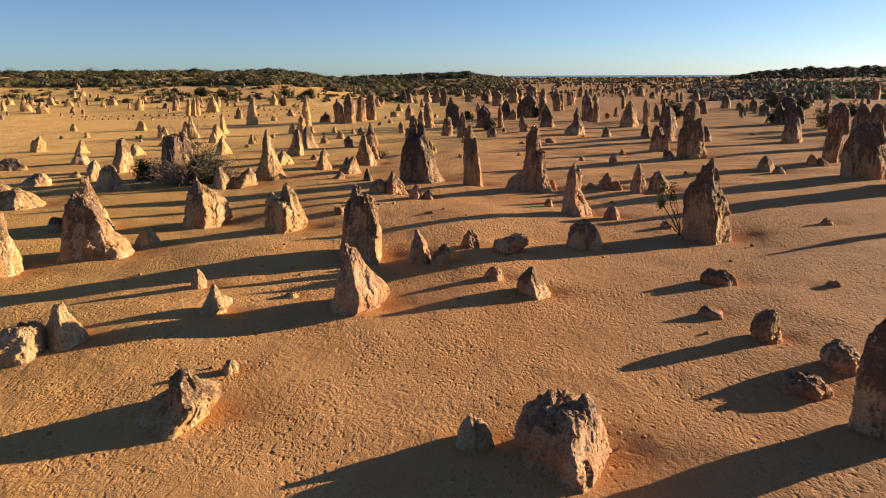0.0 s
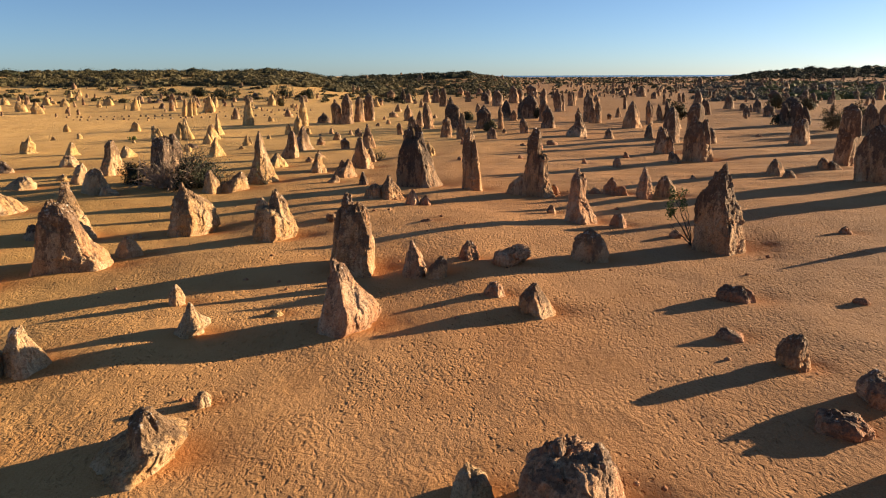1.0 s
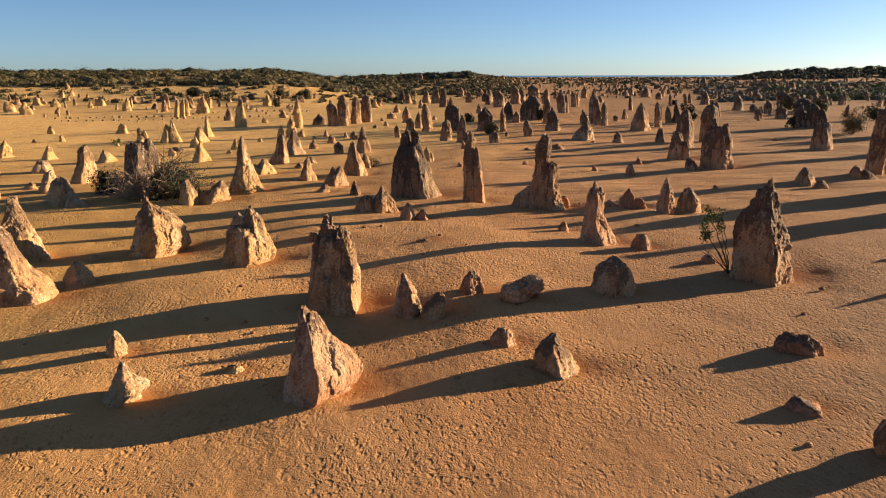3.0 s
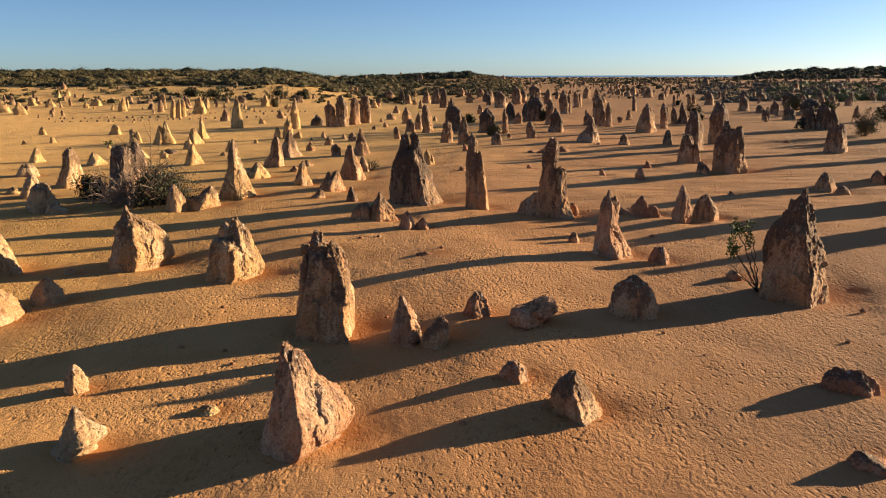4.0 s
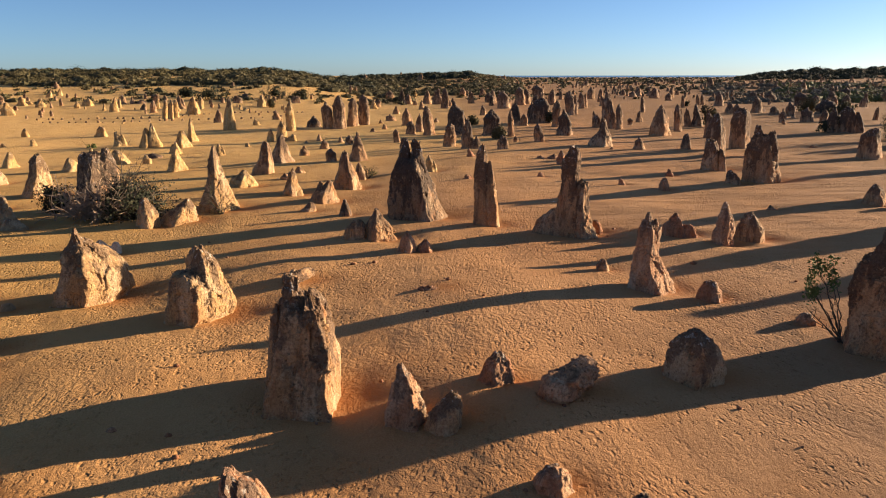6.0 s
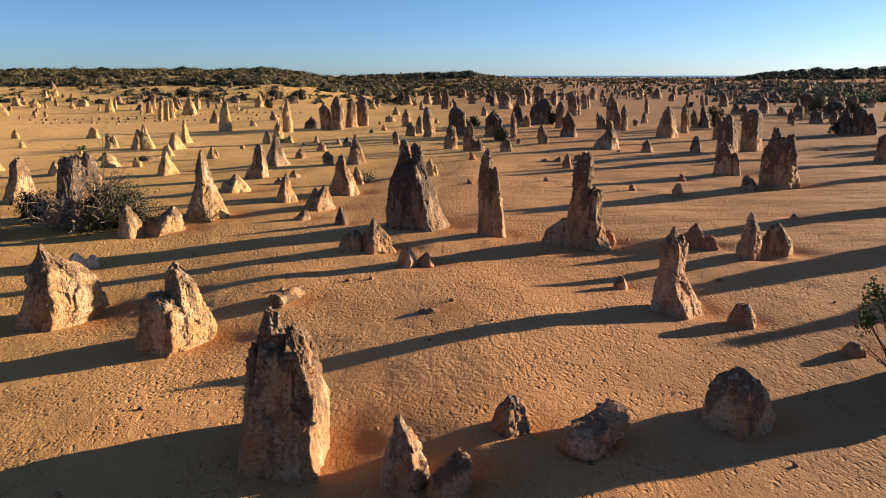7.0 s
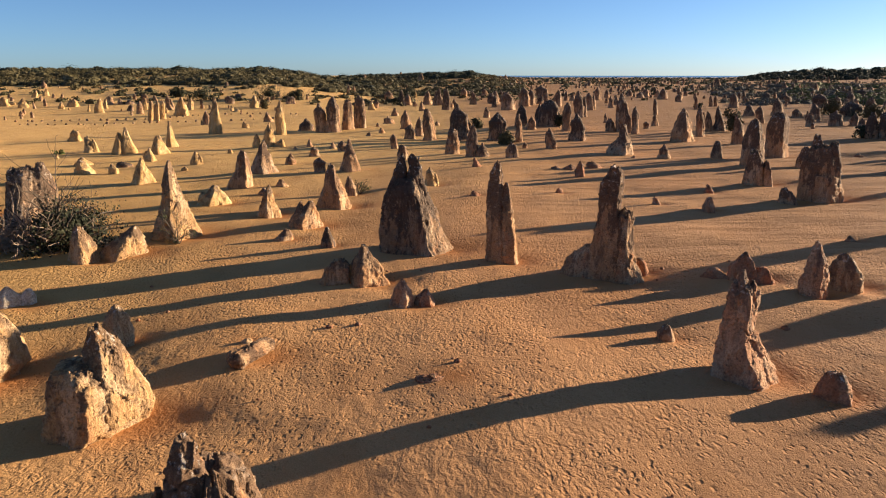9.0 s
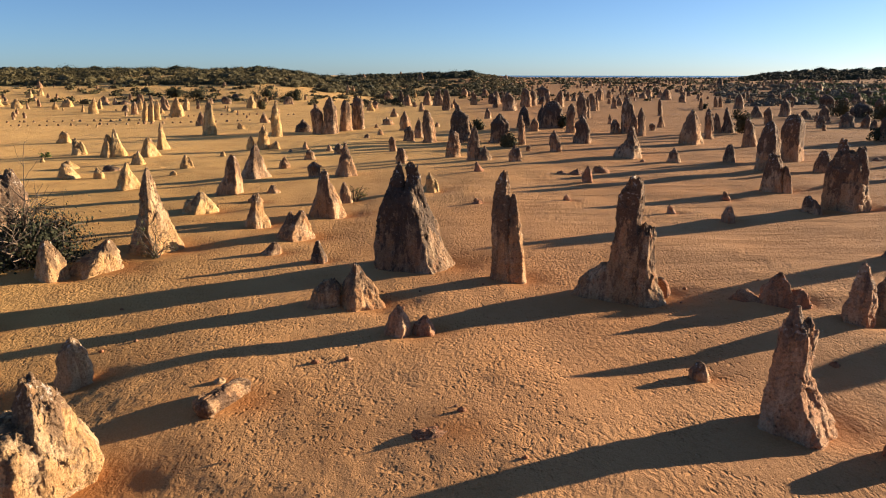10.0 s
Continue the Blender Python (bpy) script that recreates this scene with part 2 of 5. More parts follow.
SAND = sand_material()
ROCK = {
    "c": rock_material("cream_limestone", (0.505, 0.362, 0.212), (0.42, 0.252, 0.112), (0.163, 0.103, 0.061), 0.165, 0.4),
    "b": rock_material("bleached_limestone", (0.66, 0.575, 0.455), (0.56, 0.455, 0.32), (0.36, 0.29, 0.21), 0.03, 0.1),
    # cream limestone with the yellow of the low sun put into its colour
    "y": rock_material("sunlit_cream_limestone", (0.57, 0.41, 0.20), (0.49, 0.30, 0.115), (0.19, 0.125, 0.068), 0.11, 0.3),
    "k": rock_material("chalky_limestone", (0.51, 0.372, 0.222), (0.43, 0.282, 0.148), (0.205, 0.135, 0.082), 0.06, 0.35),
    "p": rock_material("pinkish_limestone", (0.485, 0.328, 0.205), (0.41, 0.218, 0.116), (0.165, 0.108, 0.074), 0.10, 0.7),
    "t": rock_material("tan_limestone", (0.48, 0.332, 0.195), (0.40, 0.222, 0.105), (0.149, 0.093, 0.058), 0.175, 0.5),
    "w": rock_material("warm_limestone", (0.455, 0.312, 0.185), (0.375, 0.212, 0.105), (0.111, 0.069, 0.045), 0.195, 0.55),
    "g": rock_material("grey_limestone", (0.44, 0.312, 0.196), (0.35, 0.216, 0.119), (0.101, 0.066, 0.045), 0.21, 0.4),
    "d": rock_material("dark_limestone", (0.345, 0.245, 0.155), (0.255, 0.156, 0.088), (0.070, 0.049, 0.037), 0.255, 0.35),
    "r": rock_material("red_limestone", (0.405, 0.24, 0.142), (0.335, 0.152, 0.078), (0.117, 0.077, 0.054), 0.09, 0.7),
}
LEAF = plain_material("dull_green_leaf", (0.070, 0.060, 0.023), (0.105, 0.083, 0.036), 0.6)
GREEN_SCRUB = plain_material("yellow_green_leaf", (0.085, 0.095, 0.026), (0.13, 0.125, 0.04), 0.6)
HEATH = plain_material("grey_heath_leaf", (0.11, 0.095, 0.065), (0.16, 0.135, 0.09), 0.8)
FRESH_LEAF = plain_material("fresh_green_leaf", (0.07, 0.10, 0.026), (0.12, 0.145, 0.038), 2.0)
DARK_LEAF = plain_material("dark_green_leaf", (0.024, 0.028, 0.0125), (0.042, 0.043, 0.02), 0.6)
GREY_TWIG = plain_material("grey_twig", (0.26, 0.195, 0.135), (0.38, 0.28, 0.20), 3.0, 0.9)
TWIG = plain_material("dry_twig", (0.0731, 0.0568, 0.043), (0.129, 0.0989, 0.0688), 3.0, 0.9)


# ---- kinds of things ----
WORDS = {"c": "cream", "b": "bleached white", "y": "sunlit golden cream", "k": "chalky pale", "p": "pinkish cream", "t": "sandy tan", "w": "warm brown", "g": "grey-brown", "d": "dark grey", "r": "rust-red"}
HOLLOWS = []


# how broken faces stand round a rock: the way each one looks, in degrees from the rock's right side, and how near its middle it cuts
LIT_FACE = ((-55, 0.78), (-150, 0.92), (20, 0.88), (85, 0.9), (150, 0.95))
LEFT_EDGE = ((-50, 0.64), (-132, 0.95), (10, 0.9), (80, 0.9), (170, 0.93))
MIDDLE_EDGE = ((-28, 0.84), (-112, 0.76), (50, 0.9), (120, 0.92), (178, 0.93))
CORNER = ((-102, 0.72), (-22, 0.88), (60, 0.9), (130, 0.92), (178, 0.92))
SHARDS = np.random.RandomState(3).uniform(-1, 1, (256, 8))


def chips(x, y, z, lift=0.55):
    """Broken stone: space split into uneven shards, each with its own height and its own slant, in about -1 to 1."""
    p = np.stack(np.broadcast_arrays(x, y, z), -1)
    low = np.floor(p - 0.5).astype(int)
    best, value = np.full(p.shape[:-1], 9e9), np.zeros(p.shape[:-1])
    for dx in (0, 1):
        for dy in (0, 1):
            for dz in (0, 1):
                cell = low + (dx, dy, dz)
                r = SHARDS[PERM[PERM[PERM[cell[..., 0] & 255] + (cell[..., 1] & 255)] + (cell[..., 2] & 255)]]
                d = p - (cell + 0.5 + 0.42 * r[..., :3])
                far = (d * d).sum(-1)
                nearer = far < best
                best = np.where(nearer, far, best)
                value = np.where(nearer, lift * r[..., 6] + 0.9 * (d * r[..., 3:6]).sum(-1), value)
    return value


def column(rows, depth, around, up, seed, rough, faces=()):
    """Points, faces and relative heights of one mass of rock, from its rows of height, left and right edge."""
    rng = random.Random(int(seed * 1000))
    z = np.array([rows[0][0] - 0.3] + [r[0] for r in rows])
    left = np.array([rows[0][1] - 0.03] + [r[1] for r in rows])
    right = np.array([rows[0][2] + 0.03] + [r[2] for r in rows])
    tip = 0.16 * (right[-1] - left[-1])
    along = np.concatenate([[0], np.cumsum(np.hypot(np.diff(z), 0.5 * np.diff(right - left)))])
    s = np.linspace(0, along[-1], up)
    h = np.interp(s, along, z)
    mid, half = np.interp(s, along, (left + right) / 2), np.interp(s, along, (right - left) / 2)
    rings = max(4, int(0.5 * half[-1] / max(along[-1] / up, 0.004))) if around > 40 else 4
    cap = np.linspace(0.15, 1.0, min(rings, 24))
    h = np.concatenate([h, z[-1] + tip * np.sin(cap * math.pi / 2)])
    half = np.concatenate([half, half[-1] * (1 - cap ** 1.6) + 0.002])
    mid = np.concatenate([mid, np.full(len(cap), mid[-1])])
    a = np.linspace(0, 2 * math.pi, around, endpoint=False)
    c, sn = np.cos(a)[None, :], np.sin(a)[None, :]
    size = (right - left).max()
    tall = z[-1] > 1.0
    foot, top = rows[0][0], z[-1] + tip
    up_by = np.clip((h - foot) / max(top - foot, 0.05), 0, 1)[:, None]
    # broken faces: flat cuts, each leaning its own way
    shaped = len(faces) > 0
    if not shaped:
        count = rng.randint(4, 6)
        turned = rng.uniform(0, 360)
        faces = [(turned + 360 * (k + rng.uniform(-0.33, 0.33)) / count, rng.uniform(0.78, 0.95)) for k in range(count)]
    groove = (0.02, 0.065) if shaped else (0.04, 0.10)
    body = np.full((len(h), around), 1.08)
    for k, (at, off) in enumerate(faces):
        at = radians(at) + 0.2 * perlin(up_by * 2.3, k * 4.3 + 0.5, seed)
        off = off + rng.uniform(-0.10, 0.07) * (up_by - 0.4) + 0.08 * perlin(up_by * rng.uniform(2, 4), k * 3.7, seed)
        body = np.minimum(body, off / np.maximum(np.cos(a[None, :] - at), 0.25))
    # upright cracks and flutes between ribs
    for k in range(rng.randint(3, 6)):
        at, start, stop = rng.uniform(0, 2 * math.pi), rng.uniform(-0.1, 0.5), rng.uniform(0.7, 1.3)
        way = at + 0.3 * perlin(up_by * 2.2, k * 5.1, seed) + 0.08 * perlin(up_by * 7.1, k * 2.3, seed)
        gap = np.abs((a[None, :] - way + math.pi) % (2 * math.pi) - math.pi)
        run = np.clip((up_by - start) * 6, 0, 1) * np.clip((stop - up_by) * 6, 0, 1)
        body = body * (1 - rough * rng.uniform(*groove) * run * np.exp(-gap / rng.uniform(0.05, 0.10)))
    x, y = body * c, body * sn
    low, high = x.min(1)[:, None], x.max(1)[:, None]
    x = mid[:, None] + half[:, None] * (2 * (x - low) / (high - low) - 1)
    thick = np.maximum(half, 0.24 * half.max() * np.clip(half / (0.12 * half.max()), 0, 1))[:, None]
    y = y * thick * depth
    zz = np.repeat(h[:, None], around, 1)
    # shards of three sizes, long pits and grain
    f = 1.0 / max(0.42 * size, 0.16)
    g, wander = min(2.6 * f, 6.0), 0.35 * perlin(x * f * 2 + seed, y * f * 2, zz * f * 1.5)
    n = 0.038 * size * chips(x * f + seed + wander, y * f + wander, zz * f * 0.8, 0.22)
    n = n + 0.125 / g * chips(x * g + wander, y * g + seed, zz * g * 0.85 + wander)
    n = n + 0.030 * size * perlin(x * f * 1.3 + seed, y * f * 1.3, zz * f)
    if around > 44:
        q = max(2.5 * g, 9.0)
        n = n + 0.16 / q * chips(x * q, y * q + seed, zz * q * 0.9) - 0.2 / q * np.clip(np.abs(perlin(x * q * 0.6 + seed, y * q * 0.6, zz * q * 0.4)) * 2.2 - 0.45, 0, 0.6)
    n = n * rough * np.minimum(half / (0.22 * size), 1)[:, None]
    teeth = chips(x * g * 1.1 + seed, y * g * 1.1, seed) + 0.5 * chips(x * g * 2.7, y * g * 2.7 + seed, seed)
    x, y = x + n * c, y + n * sn
    zz = zz + 0.35 * n * (zz > foot) + (0.13 if tall else 0.07) * rough * min(size, 0.9) * teeth * np.clip(up_by * 2.6 - 1.6, 0, 1)
    points = np.stack([x, y, zz], -1).reshape(-1, 3)
    i, j = np.meshgrid(np.arange(len(h) - 1), np.arange(around), indexing="ij")
    k = (j + 1) % around
    faces = np.stack([i * around + j, i * around + k, (i + 1) * around + k, (i + 1) * around + j], -1).reshape(-1, 4)
    return points, faces, np.clip(zz.ravel() / max(z[-1], 0.1), 0, 1)


def rock(kind, tone, x, y, depth, masses, label="", rough=1.0, turn=0, faces=()):
    """One rock standing in the sand, of one or more masses grown together."""
    x, y = float(x), float(y)
    width = masses[0][0][2] - masses[0][0][1]
    height = max(row[0] for mass in masses for row in mass)
    reach = max(6.0, y - 17 if y > 24 else 8.0)
    rng = random.Random(int(x * 131 + y * 977))
    ob = None
    for mass in masses:
        w, h = mass[0][2] - mass[0][1], mass[-1][0] - mass[0][0]
        around = int(min(190, max(22, 1178 * w / reach * 1.1)))
        up = int(min(150, max(13, 1178 * (h + 0.35) / reach * 0.62)))
        points, quads, high = column(mass, depth, around, up, rng.uniform(0, 90), rough * (0.7 if kind == "stone" else 1.0), faces if ob is None else ())
        name = kind if ob is None else "foot" if mass[-1][0] < 0.5 * height else "spire" if mass[0][0] > 0.3 else "shoulder"
        me = mesh_of(name, points, quads, ROCK[tone])
        point_values(me, "high", high * mass[-1][0] / height)
        if ob is None:
            ob = new(kind, me)
            ob.matrix_basis = pose(x, y, float(land(x, y)), 0, 0, turn)
        else:
            new(name, me).parent = ob
    if y < 48:
        HOLLOWS.append((x, y, width, height))
    shape = "slender" if height > 2.2 * width else "squat" if height < 0.9 * width else "tapering"
    noun = {"pinnacle": "limestone pinnacle with pitted sides", "boulder": "pitted limestone boulder half buried in sand",
            "stone": "small limestone lump lying in the sand"}[kind]
    tagged(ob, label or f"{shape} {WORDS[tone]} {noun}", "rock", "limestone rocks on the sand plain")
    return ob


def cone(tone, x, y, width, height, lean):
    """A simpler rock farther off, of one mass that narrows to an uneven top."""
    rng = random.Random(int(x * 71 + y * 313))
    # cream cones take the yellower tone that has low sunlight in its colour
    tone = "y" if tone == "c" else tone
    kind = "pinnacle" if height > 1.0 else "boulder" if height > 0.5 else "stone"
    pillar, blocky = height > 2.1 * width, y > 42 and tone in "wgd" and rng.random() < 0.65
    w = width / 2
    # a flared foot, hollow flanks and a narrow top; pillars stay wide to near the top
    waist, neck, blunt = (rng.uniform(0.8, 0.95), rng.uniform(0.68, 0.85), rng.uniform(0.3, 0.55)) if pillar or blocky else (rng.uniform(0.62, 0.9), rng.uniform(0.38, 0.68), rng.uniform(0.14, 0.38))
    rows = []
    for part_up, half, follow in ((0, 1.0, 0), (0.10, rng.uniform(0.86, 0.95), 0.05), (0.38, waist, 0.3), (0.70, neck, 0.65), (0.90, blunt, 0.95), (0.98, blunt * 0.45, 1.0)):
        uneven = (rng.uniform(-0.11, 0.11) * w, rng.uniform(-0.11, 0.11) * w) if 0 < part_up < 0.95 else (0, 0)
        rows.append((height * part_up, lean * follow + uneven[0] - w * half, lean * follow + uneven[1] + w * half))
    masses = [rows]
    if width > 0.55 and height > 0.6 and rng.random() < 0.75:
        side = rng.choice((-1, 1))
        top = height * rng.uniform(0.55, 0.85)
        masses.append([(0, side * w * 0.5 - w * 0.5, side * w * 0.5 + w * 0.5), (top * 0.6, side * w * 0.45 - w * 0.36, side * w * 0.45 + w * 0.36),
                       (top, side * w * 0.4 - w * 0.14, side * w * 0.4 + w * 0.14)])
    return rock(kind, tone, x, y, rng.uniform(0.7, 0.95), masses, rough=1.3)


def log_rock(tone, start, end, thick, label):
    """A broken column of rock that lies on the sand."""
    a, b = Vector((*start, 0)), Vector((*end, 0))
    length, seed = (b - a).length, start[0] * 3 + 40
    n, around = 64, 72
    s = np.linspace(0, 1, n)[:, None]
    t = np.linspace(0, 2 * math.pi, around, endpoint=False)[None, :]
    ends = np.minimum(1, np.minimum(s, 1 - s) * 9) ** 0.5
    r = thick * (1 - 0.28 * s) * (0.05 + 0.95 * ends)
    c, sn = np.cos(t), np.sin(t)
    u = (s - 0.5) * length + 0 * t
    r = r * (1 + 0.16 * perlin(c * 1.6 + seed, sn * 1.6, s * 3) + 0.22 * chips(c * 1.5 + seed, sn * 1.5, s * length * 2.6) + 0.12 * chips(c * 3.4, sn * 3.4 + seed, s * length * 6) + 0.05 * chips(c * 8, sn * 8, s * length * 14 + seed))
    points = np.stack([u, r * c, r * sn * 0.9 + thick * 0.62], -1).reshape(-1, 3)
    i, j = np.meshgrid(np.arange(n - 1), np.arange(around), indexing="ij")
    k = (j + 1) % around
    faces = np.stack([i * around + j, (i + 1) * around + j, (i + 1) * around + k, i * around + k], -1).reshape(-1, 4)
    me = mesh_of("fallen_pinnacle", points, faces, ROCK[tone])
    point_values(me, "high", np.full(len(points), 0.5))
    ob = new("fallen_pinnacle", me)
    mid = (a + b) / 2
    ob.matrix_basis = pose(mid.x, mid.y, float(land(mid.x, mid.y)), 0, 0, math.degrees(math.atan2(b.y - a.y, b.x - a.x)))
    HOLLOWS.append((mid.x, mid.y, 0.7, 0.5))
    return tagged(ob, label, "rock", "limestone rocks on the sand plain")


def tube(path, radii, sides=5):
    """Points and faces of a tapering stem along a path."""
    path = np.asarray(path, float)
    ahead = np.gradient(path, axis=0)
    ahead /= np.linalg.norm(ahead, axis=1)[:, None] + 1e-9
    side = np.cross(ahead, (0.31, 0.17, 0.93))
    side /= np.linalg.norm(side, axis=1)[:, None] + 1e-9
    over = np.cross(ahead, side)
    a = np.linspace(0, 2 * math.pi, sides, endpoint=False)
    ring = side[:, None] * np.cos(a)[None, :, None] + over[:, None] * np.sin(a)[None, :, None]
    points = (path[:, None] + ring * np.asarray(radii)[:, None, None]).reshape(-1, 3)
    i, j = np.meshgrid(np.arange(len(path) - 1), np.arange(sides), indexing="ij")
    k = (j + 1) % sides
    return points, np.stack([i * sides + j, i * sides + k, (i + 1) * sides + k, (i + 1) * sides + j], -1).reshape(-1, 4)


def joined(pieces):
    points, faces, count = [], [], 0
    for p, f in pieces:
        points.append(p), faces.append(f + count)
        count += len(p)
    return np.concatenate(points), np.concatenate(faces)


def leaves(rng, places, size, slim=0.4, facing=None):
    """Small pointed leaves, each a diamond, at the given places; facing: the way out of the crown there."""
    n = len(places)
    d = rng.normal(size=(n, 3)) + (0, 0, 0.4)
    if facing is not None:
        d = np.cross(facing + rng.normal(size=(n, 3)) * 0.35, rng.normal(size=(n, 3)))
    d /= np.linalg.norm(d, axis=1)[:, None]
    e = np.cross(d, rng.normal(size=(n, 3)) if facing is None else facing + rng.normal(size=(n, 3)) * 0.35)
    e /= np.linalg.norm(e, axis=1)[:, None]
    s = size * rng.uniform(0.6, 1.3, (n, 1))
    points = np.stack([places, places + d * s * 0.5 + e * s * slim, places + d * s, places + d * s * 0.5 - e * s * slim], 1).reshape(-1, 3)
    return points, np.arange(4 * n).reshape(-1, 4)


def branching(rng, start, way, length, thick, depth, spread_by, out, tips):
    """Grows one stem with side shoots; gathers tubes and the places where leaves can sit."""
    n = 6
    path, p, d = [np.array(start)], np.array(start, float), np.array(way, float)
    for _ in range(n):
        d = d + rng.normal(size=3) * 0.16
        d /= np.linalg.norm(d)
        p = p + d * length / n
        path.append(p)
    out.append(tube(path, np.linspace(thick, thick * 0.45, n + 1), 4 if thick < 0.02 else 6))
    if depth == 0:
        tips.extend(path[2:])
        return
    for _ in range(rng.integers(3, 5)):
        k = rng.integers(2, n + 1)
        w = d + rng.normal(size=3) * spread_by
        branching(rng, path[k], w / np.linalg.norm(w), length * rng.uniform(0.5, 0.75), thick * 0.5, depth - 1, spread_by, out, tips)


BUSH_LABELS = {
    "dry_bush": "half-dead grey bush of tangled bare twigs and dark leaves",
    "dark_bush": "low dense bush with dark green leaves",
    "green_bush": "rounded bush with dull green leaves beside rocks",
    "dry_tuft": "thin yellow-green tuft of dry twigs on sand",
}


def bush(kind, x, y, width, height):
    """A bush: forking branches from the ground and a crown of many small leaves with gaps."""
    rng = np.random.default_rng(int(abs(x * 37 + y * 91)))
    dry, tuft = kind == "dry_bush", kind == "dry_tuft"
    near = y < 60
    tips, branches = [], []
    for _ in range(16 if dry else 9 if near else 5):
        a, lift = rng.uniform(0, 2 * math.pi), rng.uniform(0.35, 1.0)
        way = np.array([math.cos(a) * width / 2 * 0.8, math.sin(a) * width / 2 * 0.6, height * lift])
        start = (rng.normal() * width * 0.06, rng.normal() * width * 0.06, -0.05)
        wood = []
        branching(rng, start, way / np.linalg.norm(way), np.linalg.norm(way) * 0.72, 0.012 + 0.009 * height, 2 if near else 1, 0.55, wood, tips)
        branches.append(("branch", wood))
    if dry:
        # long bare sprays that lean out over the sand
        for _ in range(170):
            a = rng.uniform(-0.5, 0.9) if rng.random() < 0.4 else rng.uniform(0, 2 * math.pi)
            way = np.array([math.cos(a), math.sin(a) * 0.7, rng.uniform(0.1, 1.15)])
            wood = []
            branching(rng, (rng.normal() * 0.55 - 0.3, rng.normal() * 0.3 - 0.35, 0.1), way / np.linalg.norm(way), width * rng.uniform(0.2, 0.42), 0.028, 1, 0.4, wood, [])
            branches.append(("dead_branch", wood))
    base = new("dry_bush" if dry else "bush", None)
    base.location = (x, y, float(land(x, y)))
    for name, wood in branches:
        p, f = joined(wood)
        new(name, mesh_of(name, p, f, GREY_TWIG if name == "dead_branch" else TWIG)).parent = base
    tips = np.array(tips)
    reach = np.maximum(np.abs(tips[:, 0]) / (width * 0.55), tips[:, 2] / (height * 1.05))
    tips = tips[reach < 1.0]
    count = {"dry_bush": 8000, "dry_tuft": 260}.get(kind, 2600 if near else 1300)
    spots = tips[rng.integers(0, len(tips), count)] + rng.normal(size=(count, 3)) * (0.05 if tuft else 0.09 * width ** 0.5)
    if not tuft:
        # the low, closed part of the crown
        low = rng.normal(size=(count // (1 if dry else 2), 3)) * (width * (0.20 if dry else 0.20), width * 0.14, height * 0.18) + (width * 0.2 if dry else 0, 0, height * (0.22 if dry else 0.42))
        low[:, 2] = np.abs(low[:, 2])
        spots = np.concatenate([spots[spots[:, 2] < height * 0.42] if dry else spots, low])
    if dry:
        spots = spots[spots[:, 0] > width * 0.02 + rng.normal(size=len(spots)) * 0.2]
    size = (0.09 if near else 0.2) * (0.7 if tuft else 1.0)
    out = spots - (0, 0, height * 0.3)
    p, f = leaves(rng, spots, size, 0.2 if tuft else 0.36, None if tuft else out / np.linalg.norm(out, axis=1)[:, None])
    leaf = {"dry_bush": DARK_LEAF, "dark_bush": DARK_LEAF, "green_bush": LEAF, "dry_tuft": FRESH_LEAF}[kind]
    crown = new("crown", mesh_of("crown", p, f, leaf, False))
    crown.parent = base
    return tagged(base, BUSH_LABELS[kind], "bush", "bushes on the sand plain")


def thin_shrub(x, y, dx, height):
    """A young shrub with a few bare leaning stems and tufts of fresh green only at their ends."""
    rng = np.random.default_rng(5)
    tufts = []
    base = new("shrub", None)
    base.location = (x, y, float(land(x, y)))
    for k in range(9):
        wood = []
        lean, top = dx * rng.uniform(0.45, 1.05), height * rng.uniform(0.35, 1.0) if k else height
        path = [np.array([0.04 * rng.normal(), 0.04 * rng.normal(), -0.05])]
        for s in np.linspace(0.15, 1, 9):
            path.append(np.array([lean * s ** 1.1 + rng.normal() * 0.02, -0.12 * s + rng.normal() * 0.03, top * s]))
        wood.append(tube(path, np.linspace(0.016, 0.005, len(path)), 5))
        for s in range(4, 10, 2):
            way = rng.normal(size=3) * (0.9, 0.9, 0.5) + (0, 0, 0.7)
            end = path[s] + way * 0.12
            wood.append(tube([path[s], (path[s] + end) / 2 + rng.normal(size=3) * 0.01, end], (0.006, 0.005, 0.003), 4))
            if s > 6 and top > height * 0.5:
                tufts.append(end)
        if top > height * 0.5:
            tufts.append(path[-1])
        p, f = joined(wood)
        new("stem", mesh_of("stem", p, f, TWIG)).parent = base
    tufts = np.array(tufts)
    spots = tufts[rng.integers(0, len(tufts), 800)] + rng.normal(size=(800, 3)) * (0.05, 0.05, 0.07)
    p, f = leaves(rng, spots, 0.078, 0.22)
    new("foliage", mesh_of("foliage", p, f, FRESH_LEAF, False)).parent = base
    return tagged(base, "spindly shrub with bare stems and green leaf tufts", "shrub")


# ---- the rocks that stand out, from the first ones passed to those in the distance ----
rock("boulder", "p", 1.88, 10.24, 1.35, [[(0.0, -0.62, 0.56), (0.08, -0.6, 0.53), (0.34, -0.67, 0.48), (0.49, -0.72, 0.45), (0.61, -0.64, 0.42), (0.69, -0.54, 0.37)], [(0.4, -0.54, -0.06), (0.71, -0.45, -0.14), (0.85, -0.39, -0.2), (0.94, -0.34, -0.24)], [(0.46, -0.06, 0.41), (0.78, 0.02, 0.33), (0.9, 0.09, 0.28), (0.96, 0.13, 0.22)]], turn=-12, faces=MIDDLE_EDGE)
rock("boulder", "k", 0.62, 10.65, 1.0, [[(0, -0.3, 0.25), (0.18, -0.26, 0.23), (0.32, -0.22, 0.14), (0.4, -0.17, 0.03), (0.45, -0.12, -0.04)]], turn=-3)
